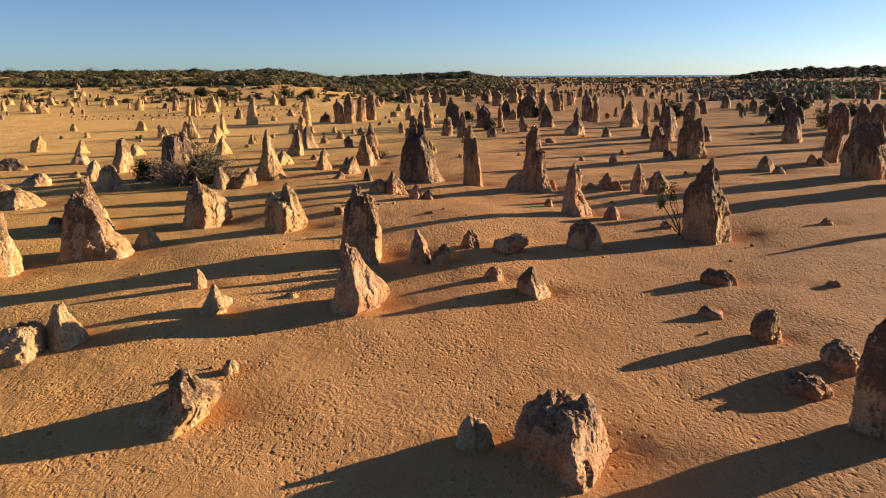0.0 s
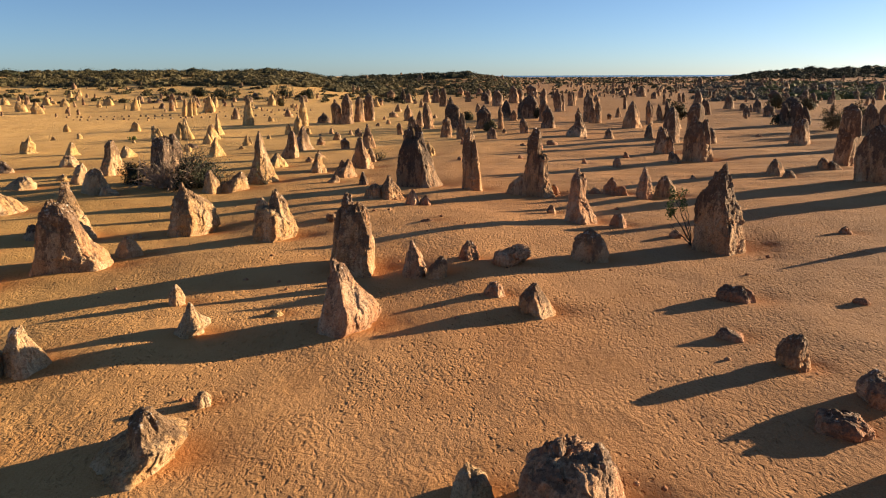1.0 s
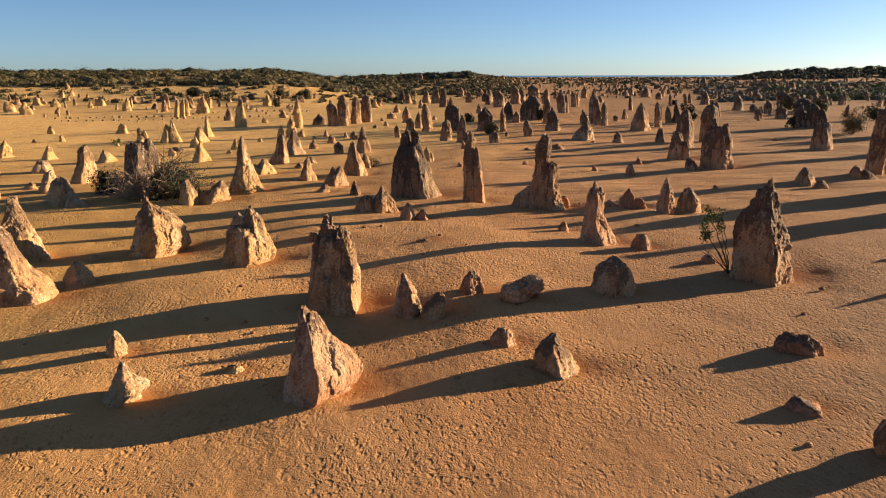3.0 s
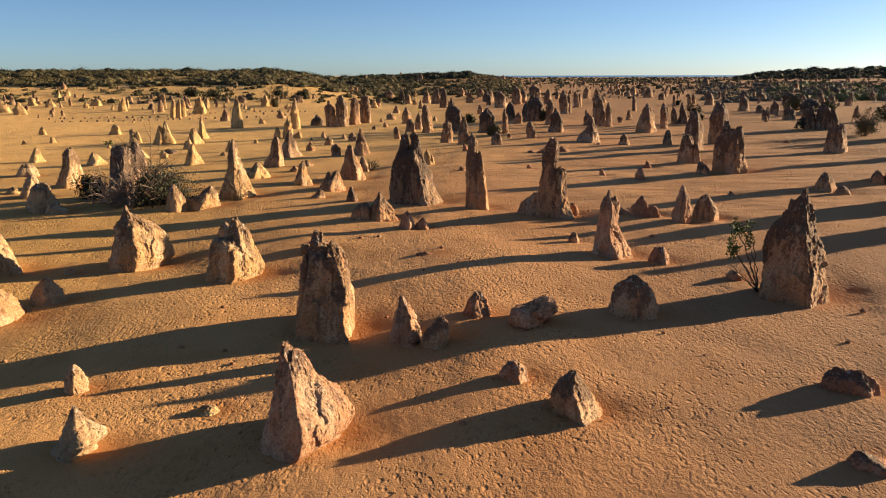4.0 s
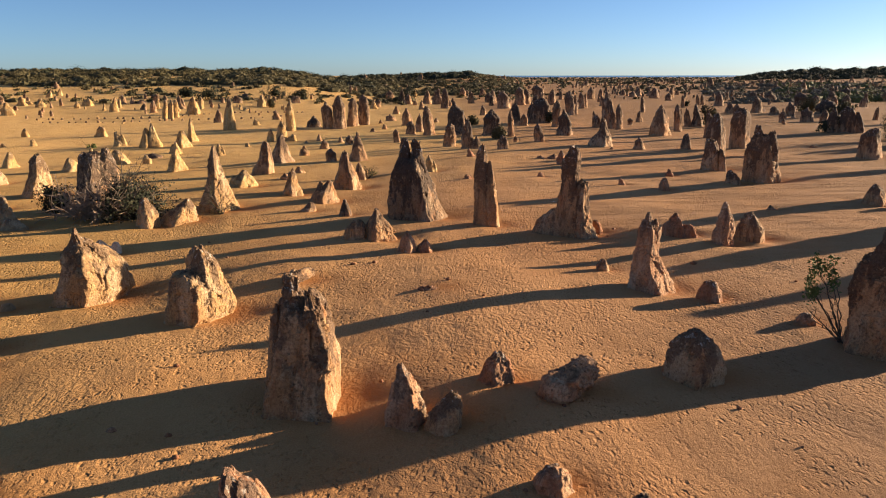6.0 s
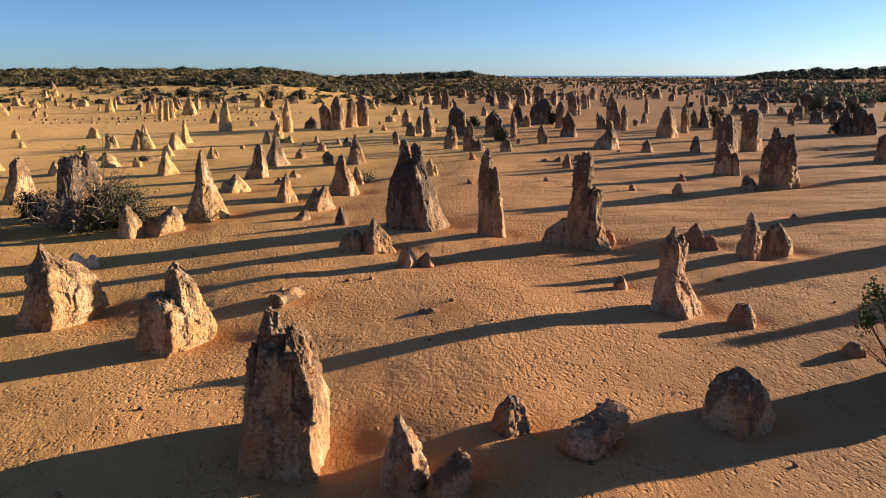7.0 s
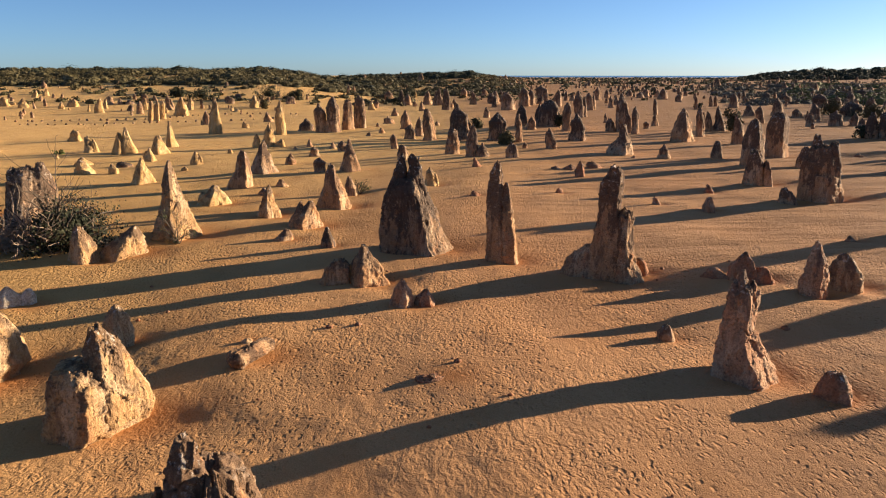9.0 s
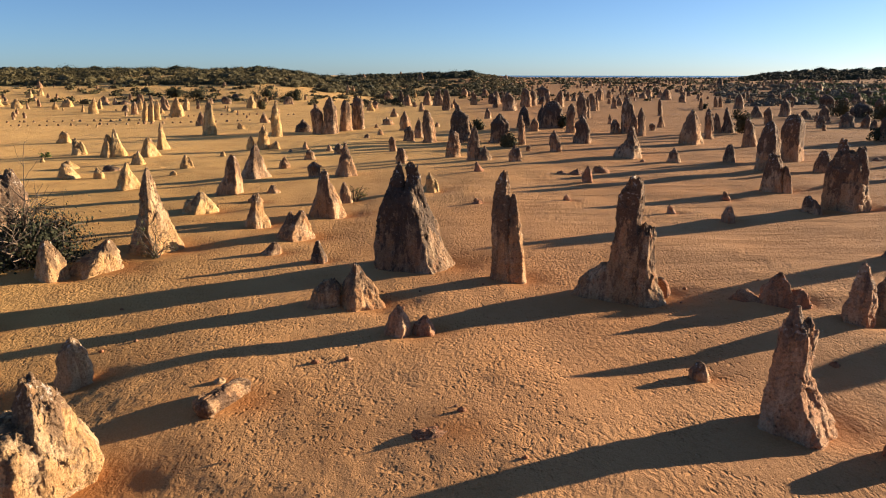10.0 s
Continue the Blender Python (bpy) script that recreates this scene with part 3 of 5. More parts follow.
rock("boulder", "c", -4.05, 11.66, 1.3, [[(0, -0.69, 0.43), (0.0855, -0.54, 0.49), (0.1995, -0.31, 0.6), (0.2755, -0.23, 0.66), (0.4085, -0.19, 0.42), (0.551, -0.15, 0.31), (0.627, -0.01, 0.23)]], turn=24, faces=LIT_FACE)
rock("stone", "k", -3.75, 13.21, 1.03, [[(0, -0.14, 0.14), (0.11, -0.11, 0.15), (0.22, -0.02, 0.1)]])
rock("boulder", "k", -7.54, 14.58, 1.0, [[(0, -0.38, 0.48), (0.21, -0.28, 0.4), (0.39, -0.23, 0.31), (0.58, -0.15, 0.2), (0.76, -0.05, 0.11)], [(0.09, -1.41, -0.2), (0.22, -1.26, -0.24), (0.33, -1.06, -0.3)]], turn=31, faces=LIT_FACE)
rock("stone", "k", -6.07, 18.16, 1.0, [[(0, -0.2, 0.19), (0.1, -0.18, 0.22), (0.19, -0.17, 0.2), (0.31, -0.12, 0.15), (0.44, -0.03, 0.06)]], turn=31, faces=LIT_FACE)
rock("stone", "k", -5.02, 16.26, 1.0, [[(0.02, -0.38, 0.24), (0.14, -0.26, 0.4), (0.23, -0.2, 0.4), (0.38, -0.14, 0.2), (0.5, -0.08, 0.12), (0.6, -0.02, 0.06)]], turn=32, faces=LIT_FACE)
rock("pinnacle", "p", -1.86, 16.60, 1.25, [[(0, -0.64, 0.55), (0.07, -0.6, 0.7), (0.26, -0.51, 0.79), (0.49, -0.44, 0.69), (0.64, -0.4, 0.48), (0.87, -0.34, 0.3), (1.1, -0.3, 0.18), (1.24, -0.27, 0.11), (1.38, -0.25, -0.08), (1.46, -0.21, -0.13)]], turn=13, faces=LEFT_EDGE, rough=0.7)
rock("pinnacle", "t", -2.24, 20.98, 1.45, [[(0, -0.66, 0.65), (0.15, -0.6, 0.64), (0.51, -0.56, 0.64), (0.85, -0.43, 0.57), (1.28, -0.36, 0.52), (1.53, -0.33, 0.46), (1.65, -0.29, 0.4), (1.7, -0.18, 0.34)], [(0, -0.67, -0.29), (0.57, -0.56, -0.26), (1.33, -0.48, -0.24), (1.56, -0.43, -0.27), (1.64, -0.38, -0.32)], [(1.3, -0.34, 0.11), (1.72, -0.29, 0.11), (1.88, -0.26, 0.06), (2.01, -0.21, 0.01), (2.12, -0.17, -0.03)]], turn=15, faces=CORNER)
rock("pinnacle", "p", -0.51, 20.10, 1.0, [[(0, -0.34, 0.36), (0.25, -0.26, 0.31), (0.49, -0.19, 0.2), (0.74, -0.14, 0.09), (0.85, -0.12, 0.01), (0.91, -0.09, -0.03)]], turn=4, faces=MIDDLE_EDGE)
rock("boulder", "t", 0.09, 19.88, 1.0, [[(0, -0.3, 0.26), (0.18, -0.24, 0.28), (0.3, -0.13, 0.27), (0.4, 0.01, 0.24), (0.46, 0.07, 0.18)]], turn=-1)
rock("boulder", "r", 0.98, 21.18, 1.0, [[(0, -0.32, 0.27), (0.12, -0.29, 0.28), (0.25, -0.23, 0.24), (0.39, -0.15, 0.16), (0.47, -0.08, 0.07)]], turn=-7, faces=LIT_FACE)
rock("boulder", "t", 4.47, 21.63, 1.1, [[(0.0, -0.51, 0.51), (0.22, -0.49, 0.5), (0.47, -0.45, 0.41), (0.63, -0.4, 0.3), (0.74, -0.31, 0.2), (0.79, -0.21, 0.11)]], turn=-26, faces=MIDDLE_EDGE, rough=0.8)
rock("stone", "p", 1.45, 18.30, 0.95, [[(0, -0.25, 0.27), (0.09, -0.24, 0.25), (0.21, -0.16, 0.19), (0.29, -0.08, 0.09)]], turn=-6)
rock("boulder", "t", 2.36, 17.21, 1.35, [[(0, -0.33, 0.37), (0.1, -0.42, 0.3), (0.24, -0.43, 0.23), (0.43, -0.37, 0.09), (0.56, -0.23, 0.02), (0.63, -0.15, -0.03)]], turn=-13, faces=MIDDLE_EDGE)
rock("boulder", "r", 7.02, 17.80, 0.7, [[(0, -0.45, 0.41), (0.11, -0.44, 0.38), (0.22, -0.37, 0.31), (0.29, -0.1, 0.17)], [(0, -0.47, 0.02), (0.16, -0.44, -0.03), (0.3, -0.31, -0.11)]], turn=-34)
rock("stone", "r", 5.94, 15.64, 0.8, [[(0, -0.27, 0.28), (0.09, -0.24, 0.23), (0.16, -0.19, -0.0)]], turn=-23)
rock("boulder", "t", 6.55, 14.26, 1.0, [[(0, -0.26, 0.26), (0.13, -0.31, 0.22), (0.28, -0.33, 0.18), (0.45, -0.23, 0.18), (0.54, -0.15, 0.15), (0.59, -0.1, 0.07)]], turn=-28, faces=MIDDLE_EDGE)
rock("boulder", "p", 7.26, 12.91, 1.25, [[(0, -0.33, 0.32), (0.13, -0.39, 0.3), (0.24, -0.39, 0.25), (0.34, -0.32, 0.12), (0.41, -0.23, -0.08)]], turn=-33)
rock("boulder", "r", 6.19, 12.07, 0.9, [[(0, -0.41, 0.36), (0.09, -0.42, 0.36), (0.17, -0.39, 0.29), (0.22, -0.3, 0.17), (0.25, -0.25, -0.07)]], turn=-31)
rock("pinnacle", "w", 6.75, 10.55, 0.75, [[(0.01, -0.67, 0.38), (0.58, -0.67, 0.24), (1.06, -0.65, 0.09), (1.38, -0.62, -0.05), (1.55, -0.57, -0.16), (1.67, -0.51, -0.26)]], turn=-38, faces=CORNER)
rock("pinnacle", "w", 8.68, 22.90, 1.15, [[(0, -0.76, 0.74), (0.36, -0.75, 0.64), (1.05, -0.76, 0.48), (1.46, -0.73, 0.35), (1.73, -0.67, 0.27), (1.93, -0.47, 0.18), (2.12, -0.4, 0.13)], [(1.48, -0.41, 0.3), (2.02, -0.34, 0.19), (2.26, -0.3, 0.09), (2.42, -0.18, 0.03), (2.55, -0.12, -0.03)], [(1.72, -0.56, -0.09), (2.13, -0.38, -0.17), (2.3, -0.35, -0.24)]], turn=-29, faces=CORNER)
rock("pinnacle", "p", 5.12, 26.46, 1.25, [[(0, -0.44, 0.59), (0.11, -0.45, 0.52), (0.33, -0.44, 0.41), (0.55, -0.42, 0.27), (0.76, -0.4, 0.18), (0.94, -0.38, 0.14), (1.3, -0.35, 0.15), (1.49, -0.34, 0.13), (1.59, -0.3, 0.06)], [(1.53, -0.24, 0.03), (1.68, -0.24, -0.03), (1.76, -0.21, -0.08), (1.85, -0.18, -0.11)]], turn=-30, faces=CORNER)
rock("stone", "r", 6.29, 25.67, 1.03, [[(0, -0.3, 0.3), (0.07, -0.3, 0.28), (0.25, -0.25, 0.23), (0.39, -0.14, 0.13)]])
rock("pinnacle", "w", 4.33, 32.91, 0.8, [[(0, -0.74, 0.52), (0.57, -0.5, 0.44), (1.14, -0.41, 0.38), (1.56, -0.35, 0.32), (1.83, -0.32, 0.27), (2.24, -0.32, 0.29), (2.58, -0.29, 0.29), (2.82, -0.18, 0.25), (2.94, -0.11, 0.17), (3.0, -0.08, 0.01)], [(0, -0.06, 0.96), (0.39, -0.01, 0.76), (0.89, 0.01, 0.63), (1.44, 0.02, 0.61), (1.69, 0.08, 0.62), (1.81, 0.25, 0.56)], [(0, -1.32, -0.27), (0.22, -1.19, -0.22), (0.49, -1.07, -0.23), (0.67, -0.86, -0.25), (0.85, -0.63, -0.31)]], turn=-16, faces=CORNER)
rock("stone", "r", 5.41, 33.30, 0.8, [[(0, -0.2, 0.16), (0.22, -0.19, 0.09), (0.36, -0.18, -0.03)]], turn=-19)
rock("pinnacle", "t", 1.61, 34.35, 0.8, [[(0, -0.46, 0.25), (0.52, -0.43, 0.19), (1.13, -0.44, 0.12), (1.73, -0.45, 0.06), (2.18, -0.42, 0.02), (2.54, -0.34, -0.01), (2.73, -0.24, -0.03), (2.82, -0.17, -0.07)], [(0.01, -0.12, 0.49), (0.84, -0.12, 0.39), (1.44, -0.11, 0.33), (1.86, -0.08, 0.24), (2.15, 0.0, 0.19), (2.3, 0.06, 0.14)]], turn=-6, faces=MIDDLE_EDGE)
rock("pinnacle", "d", -0.93, 35.70, 0.8, [[(0, -1.12, 1.19), (0.33, -1.06, 1.01), (0.83, -1.0, 0.8), (1.32, -0.96, 0.61), (1.76, -0.89, 0.43), (2.02, -0.79, 0.27), (2.18, -0.63, 0.18)], [(1.48, -0.9, -0.24), (2.27, -0.71, -0.23), (2.58, -0.56, -0.24), (2.8, -0.48, -0.28), (2.91, -0.42, -0.31)], [(1.47, -0.36, 0.42), (2.19, -0.26, 0.3), (2.55, -0.16, 0.2), (2.78, -0.19, 0.14), (2.88, -0.13, 0.04)]], turn=3, faces=MIDDLE_EDGE)
rock("boulder", "t", -2.20, 32.65, 1.0, [[(0, -0.48, 0.71), (0.16, -0.41, 0.63), (0.45, -0.29, 0.45), (0.74, -0.13, 0.27), (0.94, -0.02, 0.12)], [(0, -1.17, -0.32), (0.12, -1.09, -0.33), (0.41, -0.96, -0.34), (0.53, -0.82, -0.42)]], turn=8, faces=LIT_FACE)
rock("stone", "p", -1.05, 30.48, 1.0, [[(0, -0.27, 0.29), (0.19, -0.22, 0.31), (0.37, -0.15, 0.23), (0.5, -0.07, 0.14), (0.61, -0.0, 0.07)]], turn=4, faces=MIDDLE_EDGE)
rock("stone", "r", -0.52, 30.65, 1.0, [[(0, -0.24, 0.27), (0.13, -0.19, 0.21), (0.24, -0.08, 0.14), (0.3, -0.01, 0.11)]], turn=2)
rock("stone", "r", -0.24, 26.03, 0.57, [[(0, -0.31, 0.31), (0.03, -0.21, 0.05)]])
rock("boulder", "r", 7.61, 32.13, 0.6, [[(0, -0.4, 0.46), (0.29, -0.35, 0.31), (0.5, -0.18, 0.21), (0.66, -0.03, 0.09)], [(0, -1.0, -0.23), (0.12, -0.88, -0.42)], [(0, 0.24, 0.76), (0.21, 0.24, 0.7), (0.32, 0.29, 0.63)]], turn=-28)
rock("pinnacle", "p", 8.68, 30.68, 1.0, [[(0, -0.3, 0.29), (0.27, -0.35, 0.27), (0.53, -0.25, 0.24), (0.89, -0.24, 0.16), (1.11, -0.18, 0.08), (1.23, -0.1, 0.02)]], turn=-34, faces=CORNER)
rock("boulder", "t", 9.78, 31.32, 1.0, [[(0, -0.46, 0.43), (0.33, -0.45, 0.35), (0.62, -0.34, 0.17), (0.78, -0.26, 0.0)]], turn=-22)
rock("stone", "t", 4.39, 28.21, 1.03, [[(0, -0.17, 0.17), (0.14, -0.17, 0.14), (0.29, -0.05, 0.07)]])
rock("stone", "p", 7.76, 24.17, 0.92, [[(0, -0.21, 0.21), (0.09, -0.21, 0.17), (0.18, -0.12, 0.09)]])
rock("stone", "k", -3.98, 28.09, 0.92, [[(0, -0.11, 0.11), (0.05, -0.06, 0.08)]])
rock("stone", "k", -6.87, 28.61, 0.95, [[(0, -0.28, 0.35), (0.15, -0.22, 0.39), (0.31, -0.18, 0.39), (0.48, -0.18, 0.35), (0.65, -0.12, 0.33), (0.77, -0.04, 0.24), (0.83, 0.05, 0.16)]], turn=31, faces=LIT_FACE)
rock("pinnacle", "c", -5.54, 25.18, 1.0, [[(0.0, -0.71, 0.79), (0.14, -0.68, 0.87), (0.44, -0.61, 0.82), (0.69, -0.57, 0.74), (0.84, -0.54, 0.62), (0.94, -0.49, 0.47)], [(0.42, -0.25, 0.74), (0.91, -0.11, 0.62), (1.23, -0.01, 0.54), (1.41, 0.05, 0.41), (1.52, 0.1, 0.26)]], turn=24, faces=LEFT_EDGE, rough=0.85)
rock("pinnacle", "c", -9.15, 27.41, 0.85, [[(0.01, -0.91, 0.85), (0.22, -0.84, 1.08), (0.5, -0.75, 1.05), (0.79, -0.68, 0.97), (1.08, -0.57, 0.79), (1.3, -0.46, 0.55), (1.51, -0.32, 0.18), (1.66, -0.25, -0.06), (1.87, -0.2, -0.11)]], turn=31, faces=LEFT_EDGE)
rock("stone", "b", -10.77, 31.39, 0.7, [[(0.01, -0.4, 0.29), (0.15, -0.36, 0.25), (0.32, -0.25, 0.12), (0.44, -0.12, 0.02)], [(0.02, 0.1, 0.54), (0.19, 0.2, 0.53), (0.31, 0.34, 0.48)]], turn=30, faces=LIT_FACE)
rock("pinnacle", "t", -10.73, 22.11, 0.9, [[(0, -1.03, 1.18), (0.17, -0.93, 1.1), (0.39, -0.86, 0.97), (0.68, -0.81, 0.71), (0.95, -0.76, 0.57), (1.31, -0.69, 0.37), (1.64, -0.63, 0.23), (1.81, -0.51, 0.09)]], turn=28, faces=CORNER)
rock("pinnacle", "c", -13.26, 26.75, 1.08, [[(0, -0.84, 0.84), (0.5, -0.62, 0.71), (1.15, -0.38, 0.41), (1.62, -0.18, 0.22), (1.86, -0.04, 0.15)]])
rock("stone", "k", -9.72, 23.61, 1.0, [[(-0.0, -0.41, 0.42), (0.19, -0.35, 0.4), (0.39, -0.23, 0.28), (0.56, -0.11, 0.13)]], turn=25, faces=LIT_FACE)
rock("boulder", "g", -14.30, 26.15, 0.9, [[(0.0, -0.36, 0.47), (0.2, -0.22, 0.43), (0.41, -0.05, 0.35)]], turn=31)
rock("stone", "k", -10.83, 26.55, 0.8, [[(-0.0, -0.17, 0.22), (0.13, -0.08, 0.15)]], turn=24)
rock("boulder", "k", -19.51, 39.12, 1.0, [[(-0.0, -0.47, 0.54), (0.44, -0.31, 0.53), (0.81, -0.09, 0.46), (1.03, 0.16, 0.32)]], turn=28, faces=LIT_FACE)
rock("pinnacle", "c", -12.93, 20.39, 1.08, [[(0, -0.84, 0.84), (0.37, -0.68, 0.81), (1.03, -0.43, 0.66), (1.52, -0.21, 0.65), (1.85, 0.04, 0.58)]])
rock("boulder", "c", -18.97, 31.18, 1.08, [[(0, -1.11, 1.11), (0.19, -0.8, 0.95), (0.44, -0.46, 0.69), (0.59, -0.18, 0.52)], [(0.34, -1.53, -0.02), (0.72, -1.26, -0.11), (0.92, -1.02, -0.32)]])
rock("pinnacle", "g", -14.58, 38.58, 1.0, [[(0.11, -0.83, 0.92), (0.69, -0.69, 0.96), (1.48, -0.55, 0.94), (1.95, -0.43, 0.85), (2.16, -0.27, 0.68)], [(1.25, -0.61, 0.05), (2.13, -0.46, -0.06), (2.31, -0.37, -0.18)], [(1.2, 0.1, 0.94), (2.14, 0.3, 0.85), (2.38, 0.44, 0.73)]], turn=26, faces=LEFT_EDGE)
rock("stone", "c", -11.03, 35.27, 1.0, [[(0, -0.42, 0.46), (0.32, -0.33, 0.42), (0.65, -0.26, 0.33), (0.88, -0.18, 0.14), (1.03, -0.1, 0.05)]], turn=32, faces=LIT_FACE)
rock("boulder", "c", -10.13, 36.06, 1.0, [[(0, -0.74, 0.73), (0.23, -0.54, 0.69), (0.44, -0.12, 0.61), (0.67, 0.15, 0.5), (0.8, 0.28, 0.44)]], turn=28, faces=LIT_FACE)
rock("pinnacle", "c", -9.36, 37.97, 1.0, [[(0, -0.71, 0.98), (0.32, -0.5, 0.8), (0.72, -0.38, 0.67), (1.27, -0.24, 0.52), (1.81, -0.15, 0.38), (2.16, -0.07, 0.28), (2.41, 0.0, 0.2), (2.55, 0.07, 0.16)]], turn=24, faces=LEFT_EDGE)
rock("boulder", "c", -19.34, 42.60, 1.0, [[(0.09, -0.8, 0.63), (0.56, -0.56, 0.64), (1.0, -0.35, 0.53), (1.45, -0.27, 0.43), (1.77, -0.17, 0.34), (1.92, -0.03, 0.23)]], turn=29, faces=LEFT_EDGE)
rock("boulder", "k", -16.62, 35.38, 0.9, [[(0, -0.73, 0.7), (0.39, -0.6, 0.6), (0.85, -0.41, 0.41), (1.12, -0.18, 0.22)]], turn=27, rough=1.5)
rock("stone", "k", -15.90, 34.89, 0.8, [[(0.01, -0.4, 0.55), (0.15, -0.34, 0.43), (0.33, -0.24, 0.08)]], turn=31, faces=LIT_FACE)
rock("boulder", "k", -24.03, 46.42, 0.9, [[(-0.0, -0.59, 0.6), (0.3, -0.46, 0.54), (0.6, -0.22, 0.37)]], turn=29)
rock("stone", "y", -27.43, 53.08, 1.0, [[(0.04, -0.49, 0.53), (0.46, -0.27, 0.35), (0.92, -0.05, 0.22)]], turn=31, faces=LIT_FACE)
rock("boulder", "k", -21.63, 37.38, 0.94, [[(0, -0.73, 0.73), (0.25, -0.49, 0.71), (0.52, -0.03, 0.51)]])
rock("boulder", "g", -27.37, 44.34, 0.81, [[(0, -1.12, 1.12), (0.26, -0.91, 0.99), (0.51, -0.51, 0.63)]])
rock("boulder", "y", -22.13, 50.60, 1.0, [[(0, -0.55, 0.68), (0.23, -0.42, 0.55), (0.52, -0.32, 0.26), (0.71, -0.23, 0.02)]], turn=28, faces=LIT_FACE)
rock("pinnacle", "y", -22.01, 80.74, 0.92, [[(0, -0.74, 0.74), (0.8, -0.62, 0.66), (1.74, -0.48, 0.52), (2.62, -0.14, 0.39), (3.24, 0.02, 0.23)]])
rock("boulder", "y", -10.07, 44.20, 1.0, [[(0.02, -0.64, 0.74), (0.25, -0.45, 0.63), (0.5, -0.17, 0.45), (0.69, -0.03, 0.27)], [(0.05, -0.64, -0.13), (0.4, -0.53, -0.18)]], turn=20, faces=LEFT_EDGE)
rock("boulder", "c", -6.90, 41.31, 1.0, [[(0.09, -0.42, 0.46), (0.53, -0.27, 0.29), (0.95, -0.14, 0.2), (1.14, -0.03, 0.11)]], turn=16, faces=LEFT_EDGE)
rock("boulder", "t", -5.11, 39.42, 1.0, [[(0.06, -0.65, 0.68), (0.3, -0.47, 0.57), (0.56, -0.16, 0.47), (0.81, 0.15, 0.37)], [(0.29, -0.47, 0.05), (0.58, -0.29, -0.01), (0.85, -0.18, -0.05)]], turn=13, faces=LEFT_EDGE)
rock("stone", "t", -5.42, 37.32, 0.7, [[(0.04, -0.3, 0.35), (0.17, -0.12, 0.33), (0.33, 0.05, 0.25)]], turn=15)
rock("stone", "d", -3.75, 36.29, 1.0, [[(0.05, -0.24, 0.28), (0.31, -0.17, 0.17), (0.59, -0.06, 0.07)]], turn=11)
rock("pinnacle", "t", -4.50, 43.06, 1.0, [[(0.12, -0.78, 0.57), (0.53, -0.63, 0.45), (0.97, -0.5, 0.19), (1.42, -0.4, 0.05), (1.72, -0.26, -0.04)]], turn=10, faces=MIDDLE_EDGE)
rock("stone", "w", -4.32, 46.04, 0.92, [[(0, -0.31, 0.31), (0.37, -0.27, 0.25), (0.81, -0.13, -0.01)]])
rock("pinnacle", "t", -10.05, 48.33, 1.0, [[(0.03, -0.65, 0.61), (0.35, -0.5, 0.58), (0.87, -0.23, 0.52), (1.4, -0.07, 0.46), (1.74, 0.08, 0.33)]], turn=18, faces=MIDDLE_EDGE)
rock("pinnacle", "g", -10.13, 53.00, 1.0, [[(0.02, -0.78, 0.79), (0.42, -0.67, 0.58), (1.02, -0.31, 0.39), (1.44, -0.14, 0.24), (1.7, -0.0, 0.14)]], turn=16, faces=LEFT_EDGE)
rock("pinnacle", "w", 15.27, 42.55, 0.8, [[(0, -0.84, 0.83), (0.65, -0.83, 0.69), (1.29, -0.82, 0.6), (1.72, -0.69, 0.53), (2.02, -0.58, 0.36)], [(1.29, -0.54, 0.14), (1.93, -0.53, 0.03), (2.3, -0.53, -0.13), (2.55, -0.47, -0.25)], [(1.33, -0.04, 0.62), (1.96, -0.02, 0.52), (2.29, 0.11, 0.4)]], turn=-32, faces=CORNER)
rock("boulder", "g", 13.72, 42, 0.92, [[(0, -0.39, 0.39), (0.32, -0.36, 0.23), (0.58, -0.31, -0.06)]])
rock("boulder", "g", 19.82, 52.45, 0.92, [[(0, -0.48, 0.48), (0.5, -0.43, 0.4), (1, -0.21, 0.2)]])
rock("pinnacle", "w", 20.27, 56.56, 1.0, [[(0.13, -0.65, 0.64), (0.85, -0.67, 0.55), (1.82, -0.7, 0.49), (2.37, -0.56, 0.42), (2.56, -0.35, 0.23)]], turn=-28, faces=CORNER)
rock("pinnacle", "g", 17.07, 52.71, 1.0, [[(0.13, -0.6, 0.59), (0.66, -0.6, 0.53), (1.55, -0.59, 0.48), (2.13, -0.44, 0.3), (2.45, -0.21, 0.11)]], turn=-26, faces=CORNER)
rock("pinnacle", "w", 14.65, 46.79, 1.0, [[(0.11, -0.61, 0.4), (0.71, -0.56, 0.29), (1.16, -0.5, 0.19), (1.51, -0.43, 0.06)], [(0.15, 0.18, 0.67), (0.7, 0.16, 0.56), (1.04, 0.21, 0.43)]], turn=-27, faces=CORNER)
rock("pinnacle", "w", 20.25, 33.65, 0.75, [[(0.0, -0.92, 1.11), (0.91, -1.01, 0.95), (1.61, -0.96, 0.77), (1.99, -0.8, 0.64), (2.29, -0.58, 0.56), (2.41, -0.4, 0.51)], [(1.93, -0.08, 0.65), (2.37, -0.06, 0.52), (2.53, -0.02, 0.46), (2.62, 0.07, 0.39)], [(1.29, -0.94, -0.13), (1.89, -0.81, -0.25), (2.14, -0.71, -0.37), (2.27, -0.64, -0.47)]], turn=-32, faces=CORNER)
